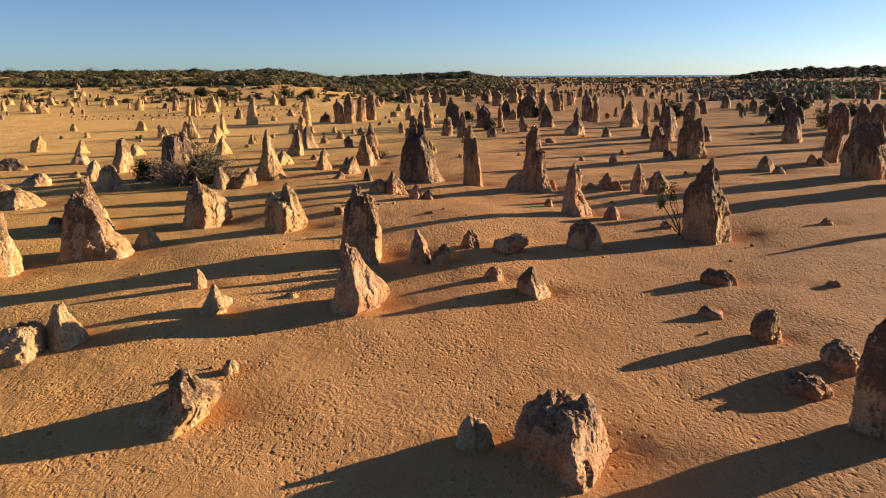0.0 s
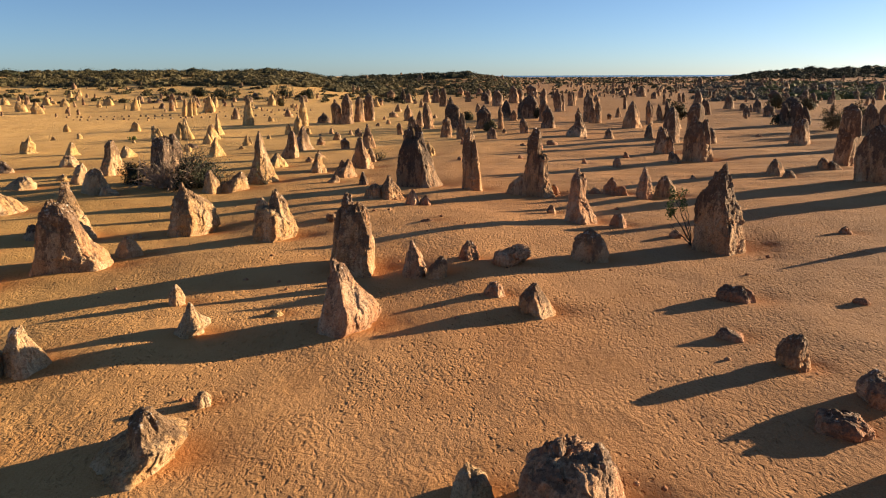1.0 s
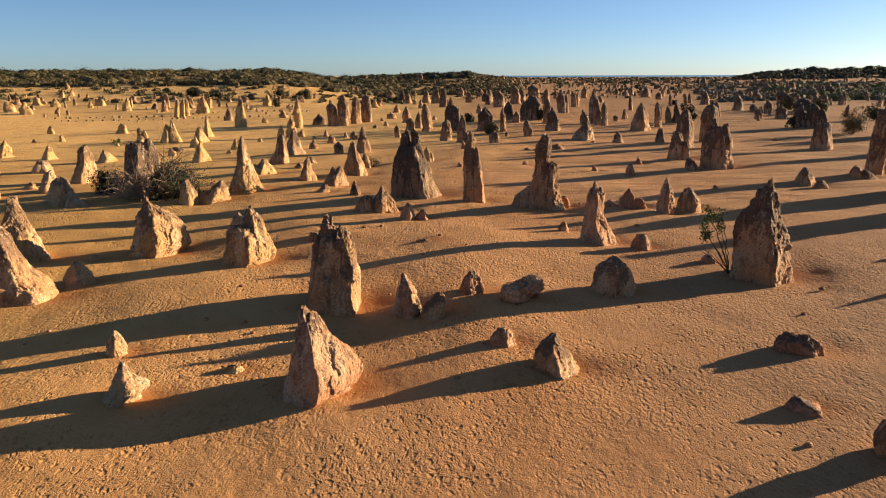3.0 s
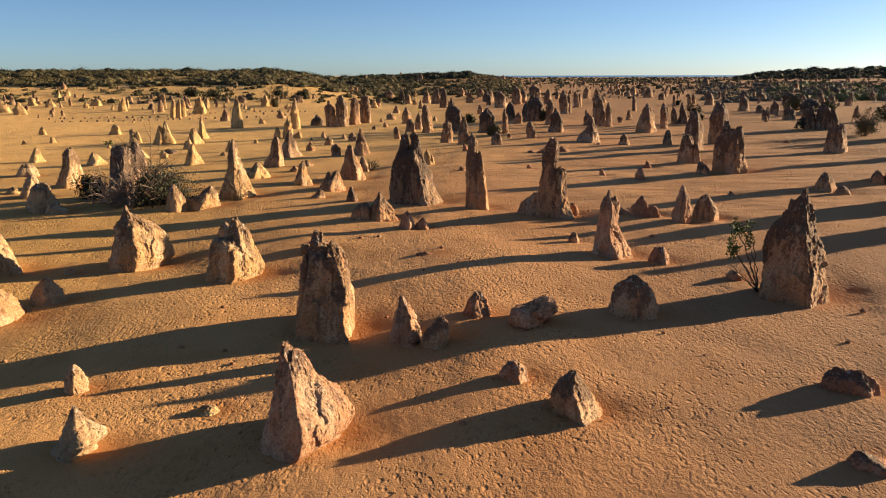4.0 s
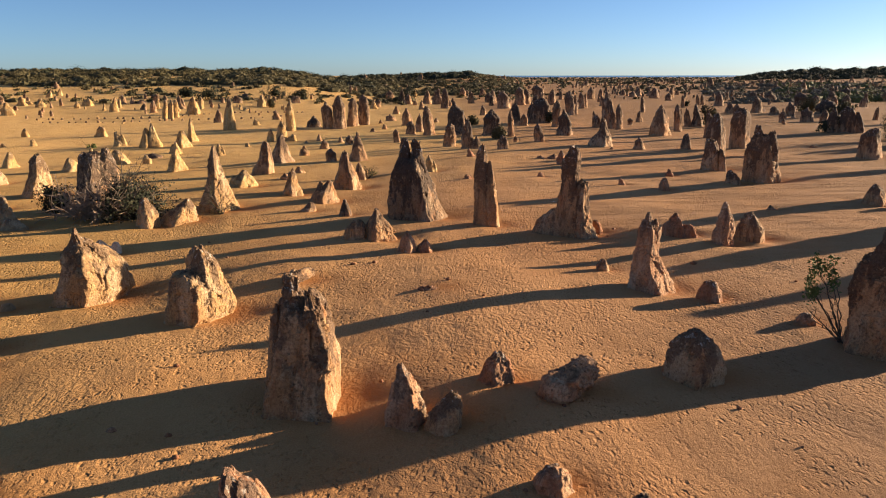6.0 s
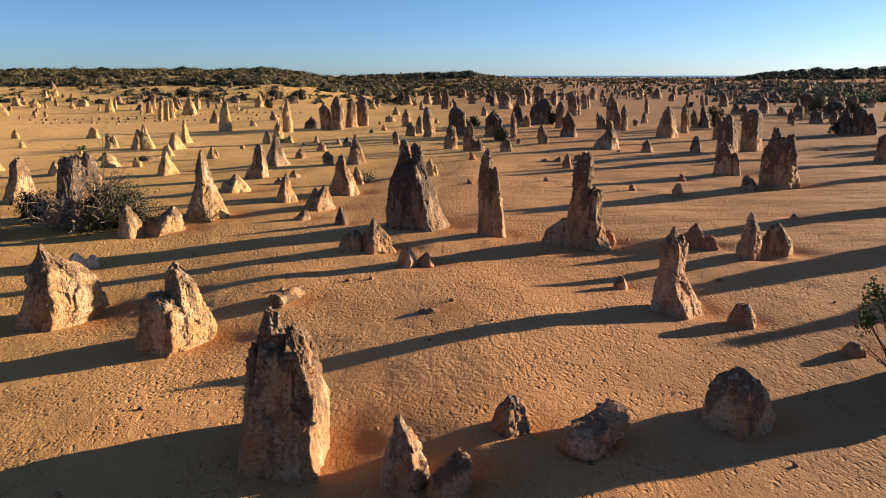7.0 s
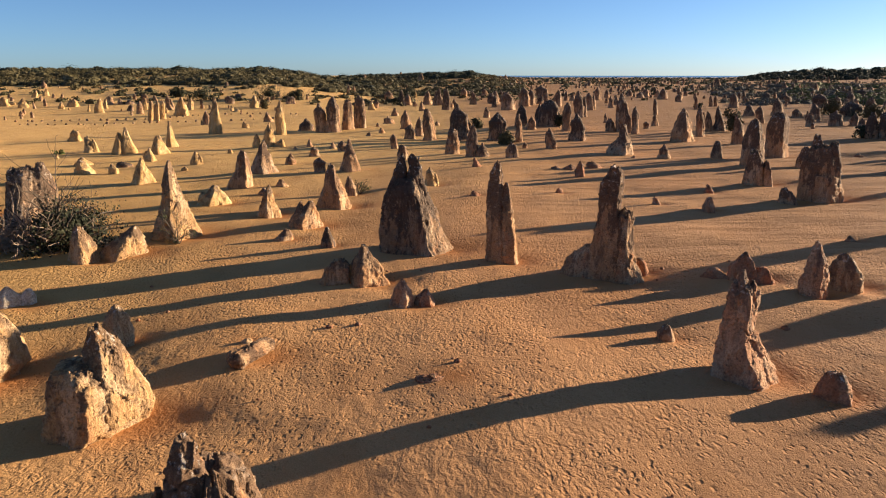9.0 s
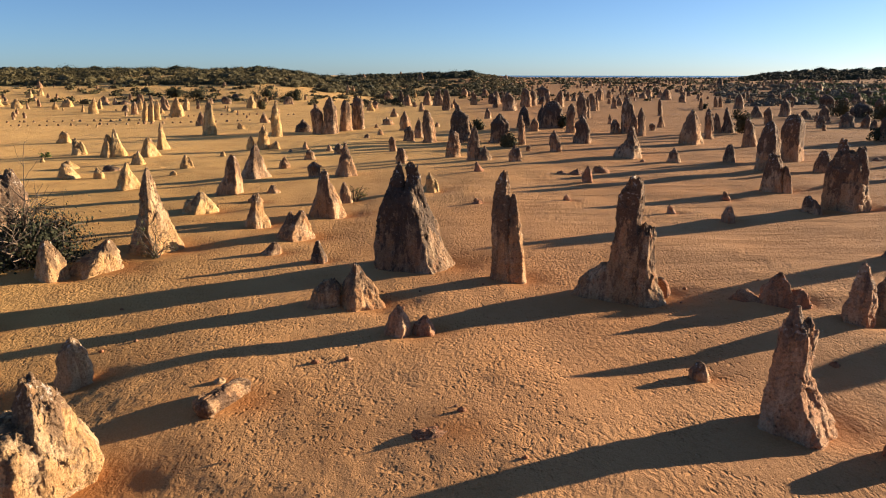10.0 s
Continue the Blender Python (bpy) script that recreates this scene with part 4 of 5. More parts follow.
rock("pinnacle", "w", 21.77, 39.10, 0.8, [[(0.0, -0.47, 0.49), (0.97, -0.42, 0.52), (1.78, -0.37, 0.55), (2.22, -0.36, 0.54), (2.4, -0.25, 0.44)], [(1.78, -0.25, 0.63), (2.47, -0.31, 0.61), (2.87, -0.31, 0.52), (3.01, -0.18, 0.38)]], turn=-30, faces=CORNER)
rock("pinnacle", "w", 25.53, 50.83, 1.0, [[(0.12, -0.63, 0.69), (0.7, -0.58, 0.58), (1.34, -0.56, 0.47), (1.67, -0.13, 0.36)]], turn=-30, faces=CORNER)
rock("pinnacle", "d", 33.01, 66.14, 0.8, [[(0.0, -0.44, 0.81), (0.91, -0.52, 0.7), (1.6, -0.49, 0.48), (1.93, -0.31, 0.26)], [(0.0, -1.3, -0.37), (0.89, -1.35, -0.52), (1.49, -1.23, -0.66), (1.8, -1.09, -0.8)], [(0.0, 0.64, 1.38), (0.74, 0.62, 1.25), (1.28, 0.57, 1.05), (1.59, 0.59, 0.83)]], turn=-27)

# ---- the field of smaller and farther rocks ----
cone("c", -32.01, 74.09, 1.19, 0.95, 0.07)
cone("c", -26.3, 65.58, 1.17, 1.12, -0.18)
rock("boulder", "y", -23.77, 64.96, 1.0, [[(0.16, -0.62, 0.63), (0.73, -0.43, 0.46), (1.21, -0.25, 0.19), (1.44, -0.14, 0.09)], [(0.23, -0.08, 1.13), (0.95, 0.08, 0.79), (1.52, 0.23, 0.63), (1.81, 0.34, 0.52)]], turn=23, faces=LEFT_EDGE)
cone("c", -19.79, 60.51, 0.87, 0.8, 0.06)
rock("boulder", "y", -20.78, 64.69, 1.0, [[(0.13, -0.63, 0.68), (0.7, -0.44, 0.32), (1.22, -0.26, 0.14)]], turn=20, faces=LEFT_EDGE)
rock("pinnacle", "y", -21.56, 68.74, 1.0, [[(0.08, -0.43, 0.53), (0.79, -0.27, 0.3), (1.49, -0.16, 0.17), (1.94, -0.08, 0.12)]], turn=20, faces=LEFT_EDGE)
cone("c", -15.62, 57.72, 0.91, 0.77, -0.01)
cone("c", -15.16, 54.54, 0.47, 0.26, 0.01)
cone("c", -19.28, 54.37, 0.65, 0.57, -0.03)
rock("boulder", "y", -20.90, 54.33, 1.0, [[(0.12, -0.6, 0.55), (0.41, -0.48, 0.31), (0.76, -0.3, -0.0)]], turn=29, faces=LIT_FACE)
cone("c", -23.28, 58.81, 1.15, 0.47, -0.15)
cone("d", -20.07, 57.53, 1.14, 0.32, -0.16)
rock("boulder", "y", -15.58, 49.95, 1.0, [[(0.03, -0.6, 0.64), (0.46, -0.4, 0.44), (0.92, -0.22, 0.18), (1.2, -0.06, 0.14)]], turn=21, faces=LEFT_EDGE)
cone("c", -15.6, 64.48, 0.44, 0.34, 0.01)
cone("c", -26.63, 61.57, 0.37, 0.32, 0.05)
cone("t", -8.05, 48.46, 0.63, 0.36, -0.05)
cone("t", -8.33, 46.33, 0.61, 0.31, -0.04)
cone("c", -13.76, 68.41, 0.99, 1.87, 0.11)
cone("c", -14.62, 68.04, 0.68, 0.99, 0.03)
cone("c", -12.94, 68.31, 1.03, 0.56, 0.17)
cone("c", -15.33, 79.08, 1.04, 3.2, 0.05)
cone("t", -9.56, 57.19, 0.74, 0.67, 0.01)
cone("t", -11.2, 66.29, 0.33, 0.23, -0.03)
cone("t", -10.34, 67.34, 0.51, 0.52, -0.01)
cone("t", -8.91, 61.79, 0.86, 0.63, -0.06)
cone("t", -8.31, 65.92, 0.53, 0.47, -0.04)
cone("g", -7.41, 64.43, 0.71, 0.68, 0.03)
cone("g", -7.03, 53.1, 0.72, 0.75, -0.02)
cone("t", -7.71, 57.89, 0.51, 0.25, -0.07)
rock("pinnacle", "w", -5.38, 53.50, 1.0, [[(0.08, -0.55, 0.64), (0.63, -0.37, 0.47), (1.24, -0.2, 0.22), (1.67, -0.06, 0.09)]], turn=8)
cone("g", -6.72, 75.71, 0.59, 0.32, 0.06)
cone("t", -5.78, 78.28, 0.62, 0.53, -0.04)
cone("t", -6.96, 86.98, 0.53, 0.39, -0.02)
cone("t", -6.1, 91.86, 1.5, 0.76, -0.17)
cone("t", -6.5, 105.82, 1.12, 1.06, -0.02)
cone("w", -3.72, 65.56, 0.57, 1.02, -0.06)
cone("t", -3.71, 82.35, 1.31, 1.72, -0.09)
cone("g", -2.9, 72.64, 1.02, 1.2, 0.01)
cone("g", -2.28, 76.05, 0.99, 1.66, 0.06)
cone("w", -1.17, 71.92, 1.19, 2.6, -0.26)
cone("t", -0.7, 86.26, 0.58, 0.49, 0)
cone("w", -2.65, 58.3, 0.72, 0.93, -0)
cone("c", -0.65, 47.74, 0.76, 0.84, -0.07)
cone("c", -29.45, 121.48, 1.41, 1.81, 0.13)
cone("c", -28.42, 123.33, 1.34, 1.84, -0)
cone("g", -25.31, 128.28, 1.78, 1.2, 0.21)
cone("d", -14.11, 84.63, 1.64, 1.17, 0.09)
cone("w", -12.03, 82.14, 1.25, 2.83, -0.22)
cone("g", -10.84, 81.99, 1.52, 3.33, 0.03)
cone("w", -10.02, 84.2, 0.79, 1.46, -0)
cone("w", -9.67, 84.28, 1.29, 2.92, -0.03)
cone("g", -8.67, 85.48, 1.37, 3.19, -0.01)
cone("c", -21.4, 88.52, 0.9, 0.68, -0.15)
cone("c", -30.25, 115.5, 1.65, 0.27, 0.03)
cone("g", -35.33, 128.42, 1.69, 1.11, -0.27)
cone("g", -36.01, 135.02, 1.59, 0.99, 0.08)
cone("d", -7.69, 141.01, 1.57, 2.57, -0.01)
cone("w", -2.88, 139.21, 1.85, 2.53, 0.01)
cone("g", -0.98, 136.23, 1.9, 2.85, 0.15)
cone("w", -4.79, 129.22, 0.76, 0.89, -0.08)
cone("c", -66.01, 122.51, 1.77, 1.39, 0.06)
cone("c", -71.01, 127.85, 1.68, 0.57, 0.01)
cone("c", -59.34, 121.21, 0.88, 1.07, 0.07)
cone("c", -59.64, 125.13, 2, 1.24, 0.28)
cone("c", -52.7, 116.57, 0.5, 1.03, 0.14)
cone("c", -50.01, 114.26, 1.55, 2.15, 0.33)
cone("c", -52.43, 121.03, 0.88, 1.48, 0.2)
cone("g", -46.88, 117.38, 1.01, 0.94, 0.12)
cone("c", -45.39, 119.02, 0.94, 1.7, 0.16)
cone("c", -37.42, 102.26, 0.79, 2.54, 0.25)
cone("c", -36.3, 101.29, 0.78, 2.58, 0.25)
cone("c", -36.98, 104.8, 0.96, 2.46, 0.16)
cone("c", -36.24, 109.3, 1.93, 2.56, 0.22)
cone("c", -38.4, 118.64, 1.11, 1.69, 0.21)
cone("g", -51.96, 128.49, 1.87, 0.66, 0.09)
cone("c", -75.05, 141.01, 1.25, 1.25, 0.41)
cone("c", -74.77, 144.08, 1.28, 1.28, 0.2)
cone("d", 1.37, 70.9, 2.23, 2.82, -0.33)
cone("w", 0.54, 61.05, 0.99, 1.56, 0.05)
cone("g", 1.78, 58.8, 0.84, 1.9, 0.04)
cone("g", 2.46, 58.71, 0.87, 0.79, 0)
cone("r", 1.83, 53.2, 0.57, 0.49, -0.14)
cone("d", 4.3, 70.18, 1.72, 2.16, 0.02)
cone("w", 5.83, 68.23, 0.6, 2.12, -0.07)
cone("g", 4.24, 57.39, 0.84, 0.9, -0.04)
cone("w", 5.73, 63.25, 0.39, 0.41, -0.01)
cone("w", 8.19, 79.03, 1.04, 1.19, 0.01)
cone("d", 10.27, 82.4, 2.71, 2.53, 0.05)
cone("d", 9.74, 84.06, 1.23, 2.04, -0.14)
cone("d", 7.75, 83.18, 1.44, 2.01, -0.01)
cone("w", 11.26, 77.78, 0.92, 2.54, 0.02)
cone("d", 10.51, 68.57, 1.46, 2.02, -0.16)
cone("g", 7.4, 62.14, 0.75, 1.31, -0.17)
cone("g", 16.28, 96.3, 1.53, 2.85, -0.39)
cone("w", 20.66, 110.9, 1.34, 2.4, -0.41)
cone("g", 9.43, 114.45, 2.04, 2.47, -0.27)
cone("w", 5.28, 98.97, 0.9, 1.24, -0.06)
cone("w", 5.2, 135.65, 1.3, 2.27, -0.08)
cone("w", 4.8, 177.48, 1.76, 1.91, 0.05)
cone("w", 9.55, 174.96, 2, 1.88, -0.1)
cone("w", 10.92, 159.73, 1.2, 1.59, -0.15)
cone("d", 0.37, 118.84, 1.37, 3.17, -0.01)
cone("w", 12.98, 124.89, 1.99, 3, -0.19)
cone("g", 14.41, 128, 1.4, 2.48, -0.13)
cone("g", 19.63, 150.43, 2.58, 2.75, -0.49)
cone("g", 17.97, 123.02, 1.34, 2.54, 0.01)
cone("w", 29.55, 146.84, 1.53, 2.27, -0.03)
cone("w", 33.95, 157.79, 1.07, 1.57, -0.04)
cone("w", 24.61, 115.87, 0.92, 1.66, -0.15)
cone("g", 39.73, 153.49, 1.61, 1.08, -0.09)
cone("w", 15.17, 77.05, 1, 1.1, -0.18)
cone("g", 16.23, 76.99, 1.35, 3.36, -0.32)
cone("w", 16.18, 75.12, 0.88, 1.77, -0.09)
cone("w", 16.54, 73.93, 0.72, 2.29, -0.16)
rock("pinnacle", "g", 11.35, 58.79, 1.0, [[(0.1, -0.95, 0.84), (0.52, -0.7, 0.64), (0.94, -0.33, 0.54), (1.35, -0.15, 0.38), (1.83, -0.09, 0.21)]], turn=-16)
cone("w", 18.67, 78.08, 0.61, 0.63, -0.05)
cone("w", 20.58, 81.71, 0.76, 1.09, -0.04)
cone("g", 26.04, 99.24, 0.69, 1.98, -0.17)
cone("g", 16.96, 86.76, 0.47, 0.95, -0.06)
cone("r", 6.16, 52.66, 0.53, 0.15, -0.01)
cone("r", 7, 52.69, 0.89, 0.28, 0.01)
cone("r", 6.95, 49.76, 0.54, 0.79, -0.02)
cone("r", 8.42, 53.15, 0.9, 0.32, -0.17)
cone("r", 11.63, 56.75, 0.37, 0.15, 0)
cone("r", 5.09, 45.1, 0.35, 0.24, -0)
cone("r", 1.33, 44.52, 0.57, 0.2, -0.06)
cone("w", 13.47, 56.69, 0.83, 0.75, -0.05)
rock("pinnacle", "t", 18.00, 66.61, 1.0, [[(0.06, -0.86, 0.85), (0.6, -0.75, 0.72), (1.41, -0.59, 0.57), (1.97, -0.33, 0.33), (2.29, -0.16, 0.11)]], turn=-20, faces=MIDDLE_EDGE)
cone("w", 20.73, 70.26, 0.71, 2.28, -0.19)
cone("w", 23.29, 75.02, 0.68, 1.68, -0.23)
cone("d", 24.22, 75.07, 1.16, 2.04, -0.28)
rock("boulder", "g", 16.49, 56.19, 1.0, [[(0.02, -0.36, 0.36), (0.54, -0.29, 0.25), (0.96, -0.16, 0.14)]], turn=-23)
cone("w", 21.35, 64.46, 1.11, 1.94, -0.27)
cone("r", 11.71, 45.01, 0.39, 0.36, -0.05)
rock("stone", "r", 10.08, 40.75, 1.0, [[(0.04, -0.24, 0.24), (0.26, -0.23, 0.18), (0.51, -0.14, 0.08)]], turn=-24)
cone("r", 8.57, 42.34, 0.4, 0.34, -0.09)
cone("g", 37.01, 79.7, 1.36, 1.39, -0.07)
cone("g", 39.42, 87.69, 1.13, 1.52, -0.2)
cone("w", 39.02, 90.49, 1.42, 0.92, -0.29)
cone("g", 38.66, 94.43, 1.49, 1.97, -0.17)
cone("g", 35.6, 94.82, 1.56, 1.29, -0.16)
cone("w", 31.09, 82.27, 0.88, 1.62, -0.21)
cone("w", 32.62, 75.44, 0.39, 0.51, -0.08)
cone("w", 35.23, 110.54, 0.63, 1.72, -0.17)
cone("w", 40.11, 117.88, 0.6, 1.53, -0.2)
cone("w", 40.79, 117.81, 0.68, 1.61, -0.17)
cone("g", 41.52, 113.11, 1.61, 1.91, -0.06)
cone("w", 49.26, 126.41, 0.83, 0.87, -0.15)
cone("g", 40.86, 134.22, 1.48, 1.3, -0.07)
cone("g", 56.55, 135.16, 1.99, 1.49, -0.19)
cone("g", 56.72, 128.29, 1.78, 1.41, -0.42)
cone("g", 62.72, 134.65, 1.39, 0.93, -0.23)
cone("d", 54.11, 113.76, 2.11, 1.83, -0.28)
cone("g", 52.34, 106.26, 1.57, 1.7, -0.23)
cone("d", 46.03, 92.15, 2.5, 1.58, -0.26)
cone("r", 25.2, 56.36, 0.62, 0.17, -0.05)
rock("pinnacle", "w", 35.34, 57.67, 0.8, [[(0.0, -0.97, 0.3), (1.19, -1.03, 0.02), (1.79, -0.99, -0.18), (2.12, -0.82, -0.4)], [(0.0, -1.27, -0.21), (0.8, -1.24, -0.41), (1.27, -1.1, -0.54), (1.5, -0.95, -0.72)], [(0.0, 0.08, 1.4), (1.22, -0.04, 1.13), (1.82, 0.02, 0.9), (2.1, 0.19, 0.63)]], turn=-32)
rock("boulder", "t", 16.94, 36.43, 1.0, [[(0.0, -0.47, 0.5), (0.31, -0.41, 0.32), (0.59, -0.32, 0.15), (0.72, -0.22, 0.04)]], turn=-26, faces=MIDDLE_EDGE)
rock("stone", "t", 17.18, 35.63, 1.0, [[(0.0, -0.3, 0.32), (0.16, -0.26, 0.26), (0.3, -0.15, 0.15)]], turn=-27)
rock("boulder", "w", 20.08, 37.88, 1.0, [[(0.0, -0.29, 0.32), (0.31, -0.29, 0.23), (0.5, -0.19, 0.11)]], turn=-29)
rock("stone", "w", 20.56, 37.69, 0.9, [[(0.0, -0.35, 0.38), (0.21, -0.32, 0.19), (0.35, -0.28, -0.06)]], turn=-30)
cone("r", 13.18, 24.04, 0.43, 0.24, -0.05)
cone("r", 12.54, 35.79, 0.37, 0.18, -0.03)
cone("c", -32.01, 55.24, 1.34, 1.2, 0.29)
cone("c", -39.95, 75.34, 0.74, 0.77, 0.05)
cone("c", -33.9, 66.43, 0.6, 0.62, 0.01)
cone("c", -35.88, 65.56, 0.54, 0.35, 0)
cone("c", -21.11, 40.31, 0.93, 0.31, 0.13)
cone("c", -72.94, 115.11, 1.05, 1.71, 0.07)
cone("c", -67.86, 113, 2.06, 1.66, -0.36)
cone("c", -70.89, 125.62, 1.88, 1.44, -0.08)
cone("c", -79.36, 127.11, 1.59, 1.47, -0.11)
cone("c", -3.59, 17.45, 0.43, 0.11, 0.07)
# two that stand beside the way and throw their shadows across it
cone("g", 20.85, 30.75, 2.3, 2.8, 0.1)
cone("w", 32.9, 49.05, 1.7, 3.3, 0.1)
cone("g", 16.3, 23.2, 0.9, 1.15, 0)

# ---- bushes between the rocks ----
bush("dry_bush", -13.0, 36.75, 3.4, 2.45)
bush("dark_bush", -15.9, 38, 1.35, 1.17)
bush("green_bush", 4.76, 67.34, 1.18, 1)
bush("green_bush", 3.18, 82.61, 0.94, 1.21)
bush("green_bush", 24.89, 73.87, 1.38, 2.28)
bush("dark_bush", 36.57, 113.48, 0.97, 0.84)
bush("green_bush", 46.64, 90.03, 2.26, 1.85)
bush("dark_bush", 32.18, 66.96, 1.66, 1.14)
bush("dry_tuft", -3.93, 46.36, 0.87, 1)
bush("dark_bush", 11.23, 81.58, 1.14, 1.34)
bush("dark_bush", -7.02, 141.95, 5.73, 3.74)
bush("dark_bush", -48.17, 140.29, 4.13, 1.66)
bush("dark_bush", -42.36, 134.34, 4.61, 2.69)
bush("dark_bush", -30.8, 136.19, 5.46, 2.52)
bush("dark_bush", -26.32, 138.21, 4.56, 2.41)
bush("green_bush", -27.55, 120.5, 1.39, 1.88)
bush("green_bush", 45.41, 94.94, 3.66, 2.13)
bush("green_bush", 32.93, 59.93, 1.75, 2.04)
bush("green_bush", 45.28, 87.09, 1.72, 1.56)
bush("green_bush", 44.61, 75.6, 1.61, 1.59)
bush("dry_tuft", -27.99, 64.22, 0.82, 0.38)
bush("dry_tuft", -8.81, 37.17, 1.02, 1.08)


thin_shrub(7.96, 23.19, -0.85, 1.75)
log_rock("p", (1.71, 20.35), (2.62, 21.46), 0.30, "fallen pitted grey limestone column lying on sand")
log_rock("w", (-3.89, 26.82), (-3.39, 27.87), 0.20, "fallen pale and rusty limestone column lying on sand")


# ---- the stones that edge the sandy track across the plain ----
def track_stones(corners, gap):
    corners = [Vector((*c, 0)) for c in corners]
    for a, b in zip(corners, corners[1:]):
        n = max(1, int((b - a).length / gap))
        for k in range(n):
            p = a.lerp(b, (k + random.uniform(0.1, 0.7)) / n)
            w = random.uniform(0.2, 0.42)
            rock("stone", random.choice("ctw"), p.x, p.y + random.uniform(-0.3, 0.3), 0.8,
                 [[(0, -w / 2, w / 2), (w * 0.35, -w * 0.42, w * 0.45), (w * 0.6, -w * 0.2, w * 0.22)]], "pale limestone lump edging the sandy track")


track_stones([(-54.71, 101.29), (-46.91, 101.79), (-39.36, 103.83), (-34.13, 109.31), (-26.72, 110.22), (-19.51, 108.99)], 1.0)
track_stones([(-50.71, 96.08), (-41.99, 96.4), (-35.9, 97.58), (-30.63, 97.84), (-23.95, 100.37), (-20.29, 102.5)], 1.0)


# ---- the crowd of rocks towards the horizon ----
def far_rocks():
    rng = random.Random(11)
    taken = [(o.location.x, o.location.y) for o in scene.objects if o.parent is None and o.get("category") == "rock"]
    made, rest = 0, []
    while made < 800:
        y = 78 * (1 + 5.6 * rng.random() ** 1.5)
        u = rng.triangular(-0.2, 0.74, 0.35) if rng.random() < 0.72 else rng.uniform(-0.68, -0.2)
        x = u * y
        if u < -0.2 and not 92 < y < 172 or -0.2 <= u < 0.42 and y < 118:
            continue
        if perlin(x * 0.035, y * 0.03, 2.2) < rng.uniform(-0.35, 0.15):
            continue
        if any(abs(x - a) < 1.2 and abs(y - b) < 3 for a, b in taken):
            continue
        h = rng.lognormvariate(-0.05, 0.45) if u > -0.2 else rng.lognormvariate(-0.35, 0.4)
        h = min(h, 2.8)
        w = h * rng.uniform(0.45, 1.1)
        tone = rng.choice("wgwgdt") if u > 0.0 else rng.choice("tcwtw")
        made += 1
        if made <= 420 or y < 130:
            cone(tone, x, y, w, h, rng.uniform(-0.15, 0.15) * w)
        else:
            rest.append((x, y, w, h, rng.uniform(0, 90)))
    pieces, high = [], []
    for x, y, w, h, seed in rest:
        p, f, g = column([(0, -w / 2, w / 2), (h * 0.6, -w * 0.36, w * 0.36), (h * 0.95, -w * 0.13, w * 0.13)], 0.8, 12, 8, seed, 1.0)
        pieces.append((p + (x, y, float(land(x, y))), f))
        high.append(g)
    p, f = joined(pieces)
    me = mesh_of("distant_rocks", p, f, ROCK["w"])
    point_values(me, "high", np.concatenate(high))
    tagged(new("distant_rocks", me), "crowd of brown limestone pinnacles towards the horizon", "rocks", kind="stuff")


far_rocks()


# ---- scrub on the far rises and between the distant rocks ----
def scrub(name, label, seed, count, place, radius, leaf_count, leaf, mat):
    """Many low bushes in one stretch of land, each a ragged heap of leaf clumps over a short stem."""
    rng = np.random.default_rng(seed)
    spots = []
    while len(spots) < count:
        u, y = place(rng)
        if perlin(u * y * 0.045, y * 0.04, seed) > rng.uniform(-0.55, 0.1):
            spots.append((u * y, y))
    spots = np.array(spots)
    x, y = spots[:, 0], spots[:, 1]
    r = radius * rng.lognormal(0, 0.36, len(x)).clip(0.4, 2.2)
    d = rng.normal(size=(len(x), leaf_count, 3))
    d /= np.linalg.norm(d, axis=2)[:, :, None]
    d *= rng.uniform(0.6, 0.98, (len(x), leaf_count, 1))
    d[..., 2] = np.abs(d[..., 2]) * rng.uniform(0.6, 1.15, (len(x), 1))
    centre = np.stack([x, y, land(x, y)], -1)
    points = centre[:, None] + d * r[:, None, None] * (1.3, 1.15, 0.82)
    pieces = [leaves(rng, points.reshape(-1, 3), leaf, 0.48, (d + 0.7 * rng.normal(size=d.shape)).reshape(-1, 3))]
    # the shaded inside of each bush, a lumpy dome under the leaves
    a, t = np.meshgrid(np.linspace(0, 2 * math.pi, 8, endpoint=False), np.array([0.0, 0.75, 1.25, 1.55]))
    dome = np.stack([np.cos(a) * np.cos(t), np.sin(a) * np.cos(t), np.sin(t)], -1).reshape(-1, 3)
    core = centre[:, None] + dome * (1.25, 1.1, 0.78) * (r[:, None, None] * 0.72 * rng.uniform(0.75, 1.1, (len(x), len(dome), 1)))
    i, j = np.meshgrid(np.arange(3), np.arange(8), indexing="ij")
    k = (j + 1) % 8
    quad = np.stack([i * 8 + j, i * 8 + k, (i + 1) * 8 + k, (i + 1) * 8 + j], -1).reshape(-1, 4)
    pieces.append((core.reshape(-1, 3), (quad[None] + 32 * np.arange(len(x))[:, None, None]).reshape(-1, 4)))
    p, f = joined(pieces)
    me = mesh_of(name, p, f, mat, False)
    return tagged(new(name, me), label, "scrub", kind="stuff")


